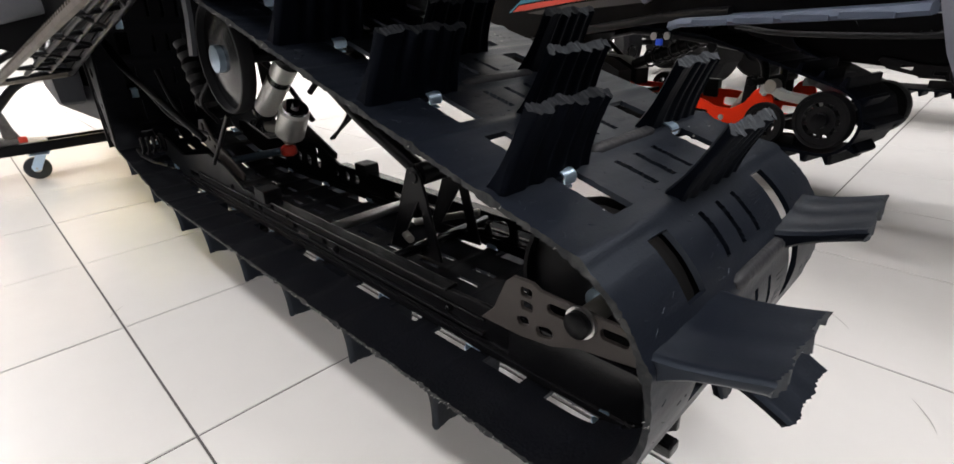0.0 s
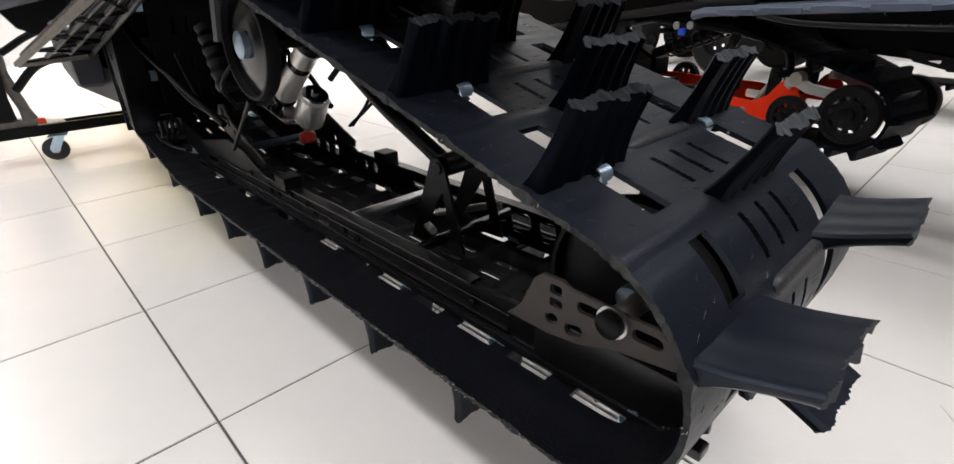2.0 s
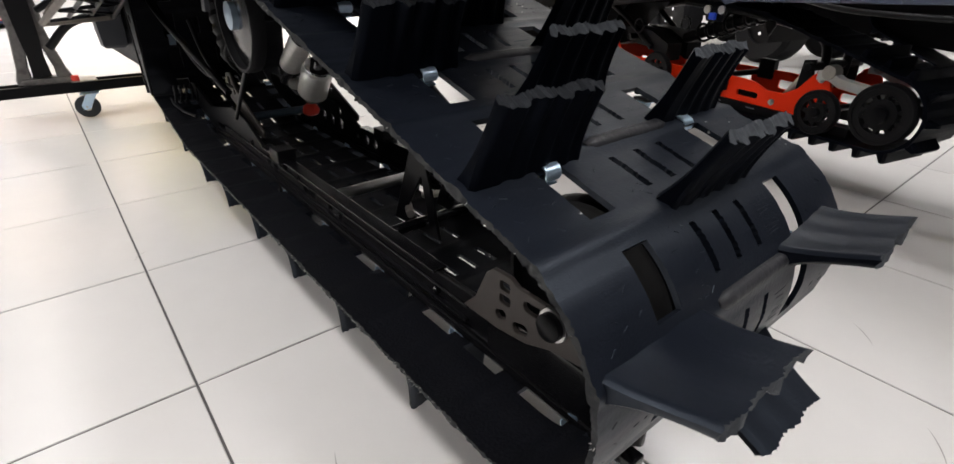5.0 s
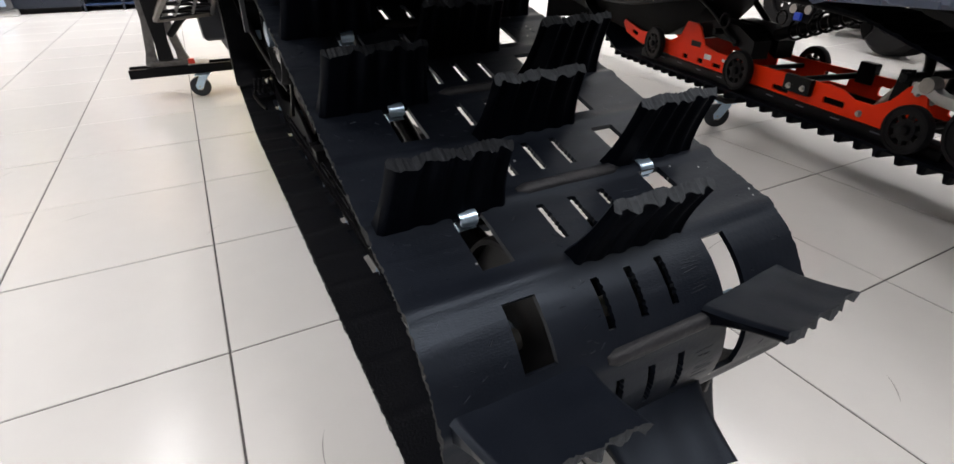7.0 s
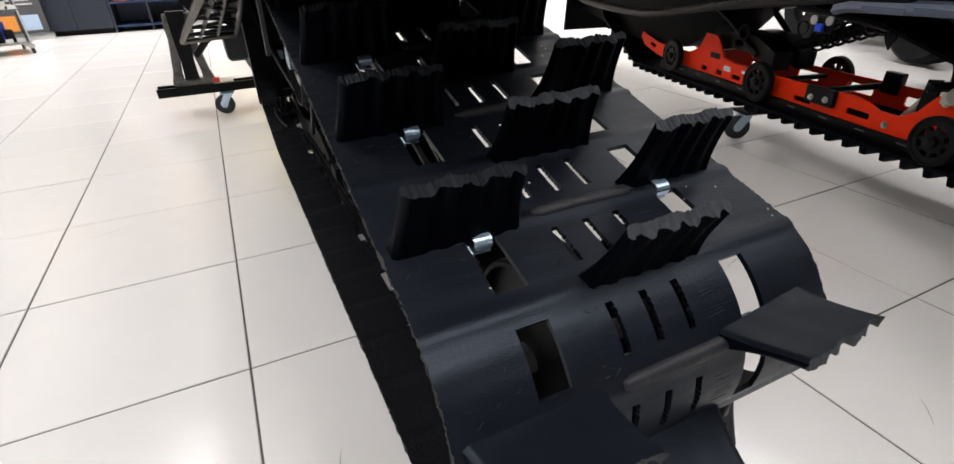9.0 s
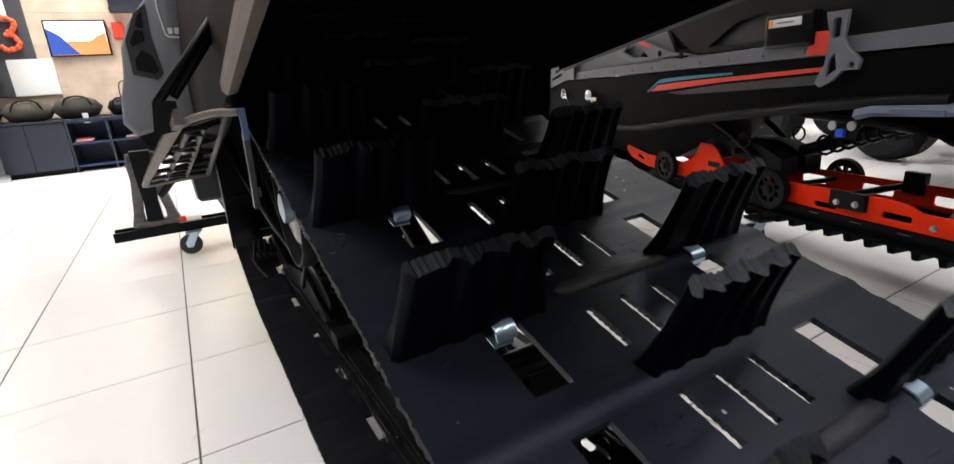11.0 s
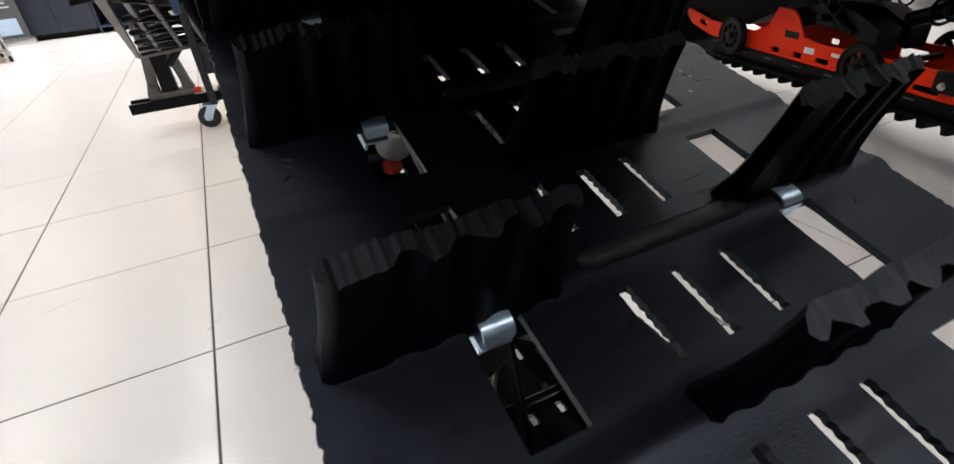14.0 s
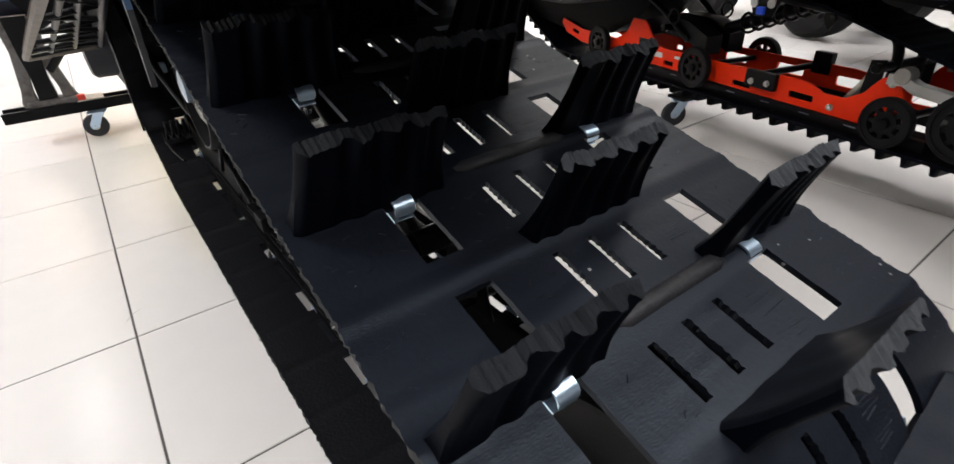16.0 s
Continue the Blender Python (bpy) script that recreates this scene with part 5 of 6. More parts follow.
for sx in (-1, 1):
    rail = part("slide_rail", plate(RED_RAIL, RED_HOLES if sx < 0 else RIGHT_HOLES, 0.008, "yz", sx * 0.115), RED_PAINT, sled2, "orange-red painted slide rail")
    part("rail_foot", box(sx * 0.115 - 0.012, sx * 0.115 + 0.012, 0.06, 1.45, 0.160, 0.1955, 0.004), BLACK_METAL, rail)
    for k in range(9):
        part("rail_mark", box(sx * 0.1275 - 0.0006, sx * 0.1275 + 0.0006, 0.22 + 0.13 * k, 0.25 + 0.13 * k, 0.183, 0.186), GREY_METAL, rail)
    blk = bmesh.new()
    if sx < 0:
        box_into(blk, -0.137, -0.1195, 0.47, 0.575, 0.218, 0.268, 0.006)
    else:
        box_into(blk, 0.103, 0.127, 0.485, 0.545, 0.232, 0.298, 0.008)
    part("bump_stop", blk, BLACK_PLASTIC, rail)
    for yy, zz in ((0.495, 0.238), (0.55, 0.235), (0.305, 0.215), (0.175, 0.305)):
        bm = bmesh.new()
        bolt_into(bm, sx * 0.137 if yy > 0.4 else sx * 0.1195, yy, zz, 0.007, sx, 0.008)
        part("bolt", bm, ALU, rail)
    if sx < 0:
        # Made-up strip: it only makes the rail slots read dark.
        part("rail_backing", box(-0.1105, -0.1085, 0.15, 1.50, 0.2, 0.236), SATIN_BLACK, rail, "black strip added to darken the rail slots")
        part("label", box(-0.1205, -0.1193, 0.965, 1.005, 0.228, 0.246), WHITE_LABEL, rail, "white printed label")
        part("label", box(-0.1205, -0.1193, 1.04, 1.10, 0.262, 0.282), BLACK_PLASTIC, rail, "black printed label")
        part("label", box(-0.1205, -0.1193, 0.86, 0.90, 0.236, 0.246), WHITE_LABEL, rail)
    part("adjuster", loft([[(sx * 0.115 + dx, y, z + dz) for dx, dz in ((-0.014, -0.012), (0.014, -0.012), (0.014, 0.012), (-0.014, 0.012))] for y, z in ((0.185, 0.316), (0.15, 0.318), (0.12, 0.304), (0.04, 0.296), (-0.03, 0.285))]),
         ALU, rail, "bare aluminium track adjuster", smooth=25)
    part("adjuster_cap", lathe([(0.018, -0.016), (0.02, -0.012), (0.02, 0.012), (0.018, 0.016)], (sx * 0.115, 0.155, 0.327), "x", 20), ALU_DULL, rail, smooth=35)
    for yy, zz, rr in ((0.14, 0.226, 0.060), (0.765, 0.236, 0.066), (1.31, 0.237, 0.066)):
        wheel_parts(sled2, sx * 0.155, yy, zz, rr, 0.024, BLACK_PLASTIC, "idler_wheel", 8, 0.014)
    wheel_parts(sled2, sx * 0.156, -0.02, 0.258, 0.076, 0.03, BLACK_PLASTIC, "rear_idler_wheel", 10, 0.02)
    part("rear_arm", tube([(sx * 0.05, 0.225, 0.26), (sx * 0.05, 0.225, 0.36), (sx * 0.05, 0.262, 0.408), (sx * 0.05, 0.36, 0.43), (sx * 0.06, 0.56, 0.455), (sx * 0.08, 0.75, 0.47)], 0.012, 12), BLACK_METAL, sled2, smooth=50)
    part("rear_strut", rod((sx * 0.09, 0.285, 0.235), (sx * 0.075, 0.235, 0.33), 0.012, 14), ALU_DULL, sled2, smooth=50)
    part("strut_bracket", plate([(0.21, 0.25), (0.255, 0.25), (0.25, 0.345), (0.215, 0.35)], [], 0.006, "yz", sx * 0.10), BLACK_METAL, sled2)
    part("front_arm", tube([(sx * 0.09, 0.88, 0.30), (sx * 0.10, 1.02, 0.39), (sx * 0.12, 1.18, 0.47), (sx * 0.14, 1.3, 0.52)], 0.011, 12), BLACK_METAL, sled2, smooth=50)
    part("arm_box", loft([[(sx * 0.05 + dx, y, z + dz) for dx, dz in ((-0.035, -0.03), (0.035, -0.03), (0.035, 0.03), (-0.035, 0.03))] for y, z in ((0.80, 0.29), (0.90, 0.33), (1.02, 0.335), (1.12, 0.31))]), BLACK_METAL, sled2, smooth=20)
    part("hanger_loop", tube([(sx * 0.12, 0.93 + 0.025 * math.cos(a * 0.63), 0.375 + 0.025 * math.sin(a * 0.63)) for a in range(11)], 0.004, 8, raw=True), BLACK_METAL, sled2, smooth=60)
for a, b, r, nm in (((-0.16, -0.02, 0.276), (0.16, -0.02, 0.276), 0.012, "rear_axle"), ((-0.12, 0.225, 0.33), (0.12, 0.225, 0.33), 0.012, "cross_shaft"), ((-0.12, 0.98, 0.33), (0.12, 0.98, 0.33), 0.012, "cross_shaft"),
                    ((-0.165, 0.765, 0.238), (0.165, 0.765, 0.238), 0.009, "cross_shaft"), ((-0.165, 0.14, 0.229), (0.165, 0.14, 0.229), 0.009, "cross_shaft"), ((-0.12, 0.55, 0.25), (0.12, 0.55, 0.25), 0.01, "cross_shaft")):
    part(nm, rod(a, b, r), BLACK_METAL, sled2, smooth=40)
# Added dark block standing in for the shaded underside and its small parts.
part("underside_fill", loft([[(x, y, z) for x, z in ((-0.105, zb), (0.105, zb), (0.105, 0.60), (-0.105, 0.60))] for y, zb in ((1.02, 0.45), (1.14, 0.345), (1.30, 0.270), (1.6, 0.24), (2.0, 0.27), (2.34, 0.31), (2.54, 0.33))]), SATIN_BLACK, sled2, "black fill added for the dark underside of the body", smooth=25)
coil = [(0.0 + 0.032 * math.cos(k * 0.5236), 0.74 - 0.003 * k, 0.36 + 0.0011 * k + 0.032 * math.sin(k * 0.5236)) for k in range(92)]
part("shock_spring", tube(coil, 0.005, 6, raw=True), BLACK_METAL, sled2, smooth=60)
part("shock_body", rod((0, 0.80, 0.34), (0, 0.42, 0.475), 0.02, 16), BLACK_METAL, sled2, smooth=40)
part("hook", plate([(0.398, 0.43), (0.388, 0.412), (0.375, 0.396), (0.368, 0.41), (0.36, 0.425), (0.365, 0.437), (0.39, 0.44)], [], 0.008, "yz", -0.11), BLACK_METAL, sled2)

# body
TUN = [(2.44, 0.43), (2.53, 0.47), (2.54, 0.525), (2.38, 0.570), (2.12, 0.598), (1.77, 0.606), (0.555, 0.636), (-0.45, 0.66), (-0.45, 0.55), (0.0, 0.535), (0.43, 0.525), (0.95, 0.46), (1.36, 0.40), (2.0, 0.388)]
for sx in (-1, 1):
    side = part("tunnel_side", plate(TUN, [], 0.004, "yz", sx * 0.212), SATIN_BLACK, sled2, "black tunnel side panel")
    part("top_strip", plate([(2.16, 0.602), (2.10, 0.635), (1.77, 0.65), (0.555, 0.682), (-0.1, 0.70), (-0.1, 0.66), (0.555, 0.640), (1.77, 0.610)], [], 0.006, "yz", sx * 0.214), GREY_METAL, side, "grey metal edge strip")
    for k in range(14):
        bm = bmesh.new()
        bolt_into(bm, sx * 0.2172, 0.5 + 0.14 * k, 0.655 - 0.024 * (0.14 * k - 0.05), 0.004, sx, 0.004)
        part("rivet", bm, GREY_METAL, side)
    part("stripe_red", plate([(1.345, 0.546), (1.30, 0.570), (1.18, 0.580), (0.567, 0.611), (0.567, 0.600), (0.95, 0.577), (1.24, 0.552)], [], 0.0016, "yz", sx * 0.2148, 0.0003), RED_DECAL, side, "red stripe decal")
    part("stripe_blue", plate([(1.375, 0.545), (1.285, 0.592), (1.15, 0.600), (0.90, 0.607), (0.90, 0.600), (1.18, 0.586), (1.305, 0.576), (1.36, 0.543)], [], 0.0012, "yz", sx * 0.2147, 0.0003), BLUE_DECAL, side, "teal blue stripe decal")
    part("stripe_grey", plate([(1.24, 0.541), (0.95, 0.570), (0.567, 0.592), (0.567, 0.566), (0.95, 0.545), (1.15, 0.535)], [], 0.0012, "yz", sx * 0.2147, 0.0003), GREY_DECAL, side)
    edge = part("board_edge", tube([(sx * 0.225, 2.36, 0.43), (sx * 0.225, 2.1, 0.395), (sx * 0.225, 1.6, 0.388), (sx * 0.225, 1.36, 0.402), (sx * 0.228, 0.95, 0.462), (sx * 0.230, 0.43, 0.523), (sx * 0.23, 0.25, 0.533)], 0.014, 10), BLACK_PLASTIC, sled2, smooth=60)
    bm = lathe([(0.007, 0), (0.004, 0.006)], (0, 0, 0), "z", 8)
    stud = bpy.data.meshes.new("edge_stud")
    bm.to_mesh(stud)
    bm.free()
    stud.materials.append(BLACK_METAL)
    for k in range(48):
        y = 0.46 + 0.036 * k
        z = np.interp(y, [0.25, 0.43, 0.95, 1.36, 1.6, 2.2], [0.533, 0.523, 0.462, 0.402, 0.388, 0.386])
        link("edge_stud", stud, edge, m=pose(sx * 0.228, y, z + 0.012))
    board = part("silver_board", loft([[(sx * 0.205, y, z), (sx * 0.245, y, z - 0.006), (sx * 0.25, y, z - 0.022), (sx * 0.235, y, z - 0.032), (sx * 0.205, y, z - 0.028)] for y, z in ((0.45, 0.512), (0.41, 0.522), (-0.15, 0.545), (-0.22, 0.55))]),
                 SILVER_BOARD, sled2, "silver-grey painted running-board skirt")
    for k in range(4):
        y = 0.36 - 0.135 * k
        part("board_panel", box(sx * 0.2455, sx * 0.252, y - 0.115, y, 0.498 + 0.005 * k, 0.513 + 0.005 * k, 0.002), SILVER_BOARD, board)
    arm = part("grey_arm", plate([(1.02, 0.664), (1.46, 0.664), (1.60, 0.700), (1.63, 0.745), (1.57, 0.770), (1.50, 0.775), (1.40, 0.748), (1.22, 0.690)],
                                 [[(1.36, 0.682), (1.46, 0.684), (1.545, 0.712), (1.50, 0.735), (1.42, 0.728)], ring_loop(1.15, 0.674, 0.006), ring_loop(1.28, 0.690, 0.006)], 0.022, "yz", sx * 0.213, 0.003), GREY_METAL, sled2, "grey cast seat support bracket")
    part("arm_stripe", plate([(1.335, 0.724), (1.355, 0.716), (1.52, 0.768), (1.50, 0.778)], [], 0.002, "yz", sx * 0.2252, 0.0003), RED_DECAL, arm, "red stripe decal")
    for yy, zz in ((1.15, 0.674), (1.28, 0.690), (1.59, 0.735)):
        bm = bmesh.new()
        bolt_into(bm, sx * 0.2242, yy, zz, 0.009, sx, 0.005)
        part("bolt", bm, BLACK_METAL, arm)
    part("rear_lamp", box(sx * 0.2245, sx * 0.232, 1.60, 1.66, 0.742, 0.772, 0.005), ALU, arm, "clear moulded marker lens")
    part("rear_cover", plate([(1.20, 0.66), (1.50, 0.66), (2.05, 0.635), (2.04, 0.778), (1.82, 0.83), (1.52, 0.90), (1.36, 0.90)], [[(1.27, 0.672), (1.46, 0.672), (1.40, 0.73), (1.36, 0.73)]], 0.02, "yz", sx * 0.19), HOOD_GREY, sled2, "grey moulded rear body cover")
    part("cover_pane", box(sx * 0.176, sx * 0.182, 1.25, 1.48, 0.665, 0.735), BLACK_GLOSS, sled2)
    part("side_body", plate([(1.08, 0.672), (1.12, 0.69), (1.32, 0.83), (1.30, 0.95), (0.2, 0.95), (-0.4, 0.90), (-0.4, 0.69), (0.55, 0.685)], [[(0.86, 0.69), (1.03, 0.695), (0.90, 0.76), (0.78, 0.775), (0.76, 0.70)]], 0.02, "yz", sx * 0.20), BLACK_PLASTIC, sled2, "black body side")
    part("side_pane", box(sx * 0.184, sx * 0.190, 0.74, 1.06, 0.68, 0.79), GREY_PLASTIC, sled2)
    tool = part("tool_box", box(sx * 0.20, sx * 0.238, 0.60, 0.76, 0.668, 0.76, 0.01), BLACK_GLOSS, sled2, "black latch box on the body side")
    part("tool_label", box(sx * 0.2385, sx * 0.2400, 0.635, 0.745, 0.725, 0.747), WHITE_LABEL, tool, "white warning label with an orange end")
    part("label_mark", box(sx * 0.2402, sx * 0.2410, 0.728, 0.744, 0.727, 0.745), ORANGE_LABEL, tool)
    part("label_bar", box(sx * 0.2402, sx * 0.2410, 0.66, 0.715, 0.734, 0.738), GREY_METAL, tool)
    part("red_mark", plate([(0.625, 0.642), (0.552, 0.642), (0.555, 0.69), (0.565, 0.702), (0.600, 0.702), (0.608, 0.695)], [], 0.004, "yz", sx * 0.2235, 0.001), RED_DECAL, sled2, "red badge panel")
    part("grey_bracket", plate([(0.56, 0.745), (0.50, 0.745), (0.505, 0.68), (0.49, 0.655), (0.455, 0.625), (0.46, 0.602), (0.50, 0.60), (0.525, 0.575), (0.56, 0.56), (0.575, 0.572), (0.55, 0.62), (0.545, 0.69)],
                               [ring_loop(0.475, 0.614, 0.006), [(0.545, 0.585), (0.515, 0.605), (0.525, 0.645), (0.54, 0.63)], rounded(0.527, 0.705, 0.022, 0.05)], 0.012, "yz", sx * 0.236), GREY_METAL, sled2, "grey cast foot bracket")
# louvred grey end cap with pressed fins
outer = [(2.00, 0.785), (2.10, 0.778), (2.22, 0.757), (2.38, 0.702), (2.51, 0.612), (2.57, 0.535), (2.56, 0.470)]
inner = [(y - 0.008, z - 0.007) for y, z in outer]
tail = part("tail_cap", loft([[(x, y, z) for y, z in outer + inner[::-1]] for x in (-0.228, -0.12, 0.12, 0.228)]), GREY_METAL, sled2, "grey rounded tunnel end cap", smooth=40)
for sx in (-1, 1):
    part("cap_cheek", plate([(2.00, 0.777), (2.10, 0.770), (2.22, 0.749), (2.38, 0.694), (2.51, 0.604), (2.555, 0.50), (2.38, 0.548), (2.12, 0.600), (2.00, 0.612)], [rounded(2.17, 0.66, 0.12, 0.014, 0.006, -12), rounded(2.21, 0.622, 0.13, 0.014, 0.006, -13), rounded(2.36, 0.59, 0.10, 0.013, 0.005, -18)],
                               0.006, "yz", sx * 0.2275), GREY_METAL, tail, "grey slotted cheek")
for k in range(7):
    y = 2.05 + 0.05 * k
    z = np.interp(y, [q[0] for q in outer[:5]], [q[1] for q in outer[:5]])
    part("cap_fin", loft([[(x, y - 0.004, z + 0.001), (x, y + 0.016, z - 0.003), (x, y + 0.013, z + 0.009), (x, y + 0.003, z + 0.007)] for x in (-0.222, -0.21, 0.21, 0.222)]), GREY_METAL, tail)
# Made-up panel that blocks the bright floor below the tail.
part("tail_fill", loft([[(x, y, z), (x, y + 0.006, z)] + [(x + 0.4, y + 0.006, z), (x + 0.4, y, z)] for x, y, z in ((-0.2, 2.52, 0.48), (-0.2, 2.50, 0.38), (-0.2, 2.53, 0.20))]), SATIN_BLACK, sled2, "black panel added to darken the gap under the tail")
part("badge_screws", lathe([(0.012, 0), (0.012, 0.006)], (-0.232, 0.515, 0.462), "x", 16), ALU, sled2)
part("badge_bolt", lathe([(0.012, 0), (0.012, 0.006)], (-0.232, 0.462, 0.464), "x", 16), ALU, sled2)
part("blue_badge", box(-0.240, -0.230, 0.475, 0.498, 0.435, 0.455, 0.003), BLUE_BADGE, sled2, "small bright blue lug")
part("badge_plate", plate([(0.44, 0.47), (0.53, 0.47), (0.515, 0.43), (0.455, 0.43)], [], 0.006, "yz", -0.226), BLACK_METAL, sled2)
part("seat", loft([[(x * w2, y, z) for x, z in ((-1, zb), (1, zb), (1, zt - 0.05), (0.7, zt), (-0.7, zt), (-1, zt - 0.05))] for y, w2, zb, zt in ((1.75, 0.12, 0.70, 0.75), (1.5, 0.16, 0.72, 0.90), (1.1, 0.18, 0.70, 1.0), (0.5, 0.17, 0.70, 1.02), (0.1, 0.16, 0.7, 0.98))]),
     BLACK_PLASTIC, sled2, "black vinyl seat", smooth=40)
part("tunnel_top", box(-0.21, 0.21, -0.45, 2.1, 0.632, 0.638), BLACK_METAL, sled2)
part("front_body", loft([[(x * w2, y, z) for x, z in ((-1, 0.52), (1, 0.52), (1.05, 0.8), (0.8, 1.05), (-0.8, 1.05), (-1.05, 0.8))] for y, w2 in ((-0.35, 0.24), (-0.7, 0.30), (-1.2, 0.26), (-1.5, 0.16))]), BLACK_PLASTIC, sled2, smooth=30)
part("front_strut", loft([[(-0.25 - o + dx, y + dy, z) for dx, dy in ((-0.03, -0.03), (0.03, -0.03), (0.03, 0.03), (-0.03, 0.03))] for o, y, z in ((0.0, -0.27, 0.56), (0.03, -0.32, 0.45), (0.06, -0.40, 0.32))]), GREY_METAL, sled2, "grey cast front strut", smooth=25)
# crumpled foil tags tied to two rings at the tail
rng_t = random.Random(12)
for y, z, label in ((2.15, 0.530, False), (1.87, 0.525, True)):
    part("tow_ring", tube([(-0.222, y + 0.02 * math.cos(a * 0.63), z + 0.022 * math.sin(a * 0.63)) for a in range(11)], 0.004, 8, raw=True), CHROME, sled2, "bright steel tow ring", smooth=60)
    secs = []
    for k in range(9):
        t = k / 8
        cy, cz = y - 0.012 - 0.10 * t * (0.55 + 0.45 * t), z - 0.005 + 0.022 * math.sin(t * 3.0) - 0.075 * t * t
        w = 0.016 + 0.010 * math.sin(t * 3.1)
        x = -0.232 - 0.006 * math.sin(t * 9.0)
        secs.append([(x + rng_t.uniform(-0.004, 0.004), cy + a * w * 0.6, cz + a * w) for a in (-1, -0.3, 0.4, 1)] + [(x + 0.002 + rng_t.uniform(-0.002, 0.002), cy + a * w * 0.6, cz + a * w) for a in (1, 0.4, -0.3, -1)])
    tag = part("hang_tag", loft(secs), FOIL, sled2, "crumpled clear plastic and foil tag", smooth=30)
    if label:
        part("tag_label", box(-0.2455, -0.2440, y - 0.125, y - 0.075, z - 0.052, z - 0.006, 0.0004), WHITE_LABEL, tag, "white label with an orange mark")
        part("tag_mark", box(-0.2470, -0.2458, y - 0.112, y - 0.088, z - 0.040, z - 0.018), ORANGE_LABEL, tag)
copy_thing(caster_root, S2 @ pose(-0.10, 0.86, 0, 0, 0, 70))
root2 = thing("dolly", S2, "black steel dolly beam under the second snowmobile", "dolly")
part("beam", box(-0.125, 0.16, 0.82, 0.90, 0.1005, 0.112, 0.002), BLACK_METAL, root2)

# a third machine of the same make stands further back
third = copy_thing(sled2, Matrix.Translation((2.95, -1.9, 0)) @ pose(0, 0, 0, 0, 0, -10))
tagged(third, "all-black snowmobile with a black skid frame, parked behind", "snowmobile")
for ob in third.children_recursive:
    for slot in ob.material_slots:
        if slot.material in (RED_PAINT, RED_DECAL):
            slot.link = "OBJECT"
            slot.material = BLACK_METAL


def build_quad():
    """A dark four-wheeled utility machine seen under the second snowmobile."""
    q = thing("quad_bike", Matrix.Translation((4.10, 0.78, 0)) @ pose(0, 0, 0, 0, 0, -18), "black quad bike with knobbly tyres, parked further back", "quad bike")
    for x in (-0.32, 0.32):
        for y in (0.0, 0.95):
            w = part("wheel", lathe([(0.12, -0.09), (0.21, -0.10), (0.24, -0.07), (0.245, 0), (0.24, 0.07), (0.21, 0.10), (0.12, 0.09)], (x, y, 0.247), "x", 36, True), TYRE, q, smooth=35)
            part("rim", lathe([(0.03, -0.06), (0.125, -0.07), (0.125, 0.07), (0.03, 0.06)], (x, y, 0.247), "x", 28), BLACK_METAL, w, smooth=35)
            for k in range(5):
                a = 2 * math.pi * k / 5
                part("wheel_nut", lathe([(0.012, -0.075), (0.012, 0.075)], (x, y + 0.06 * math.cos(a), 0.247 + 0.06 * math.sin(a)), "x", 10), CHROME, w)
        part("mudguard", tube([(x, -0.30, 0.46), (x, -0.15, 0.58), (x, 0.15, 0.58), (x, 0.32, 0.46)], 0.06, 10), BLACK_PLASTIC, q, smooth=50)
    for y in (0.0, 0.95):
        part("axle", rod((-0.24, y, 0.247), (0.24, y, 0.247), 0.025), BLACK_METAL, q, smooth=40)
    part("chassis", loft([[(x * w, y, z) for x, z in ((-1, zb), (1, zb), (1, zt), (-1, zt))] for y, w, zb, zt in ((-0.3, 0.12, 0.42, 0.6), (0.0, 0.16, 0.30, 0.78), (0.6, 0.15, 0.28, 0.74), (1.2, 0.16, 0.32, 0.8), (1.5, 0.12, 0.45, 0.7))]), BLACK_PLASTIC, q, smooth=30)


build_quad()


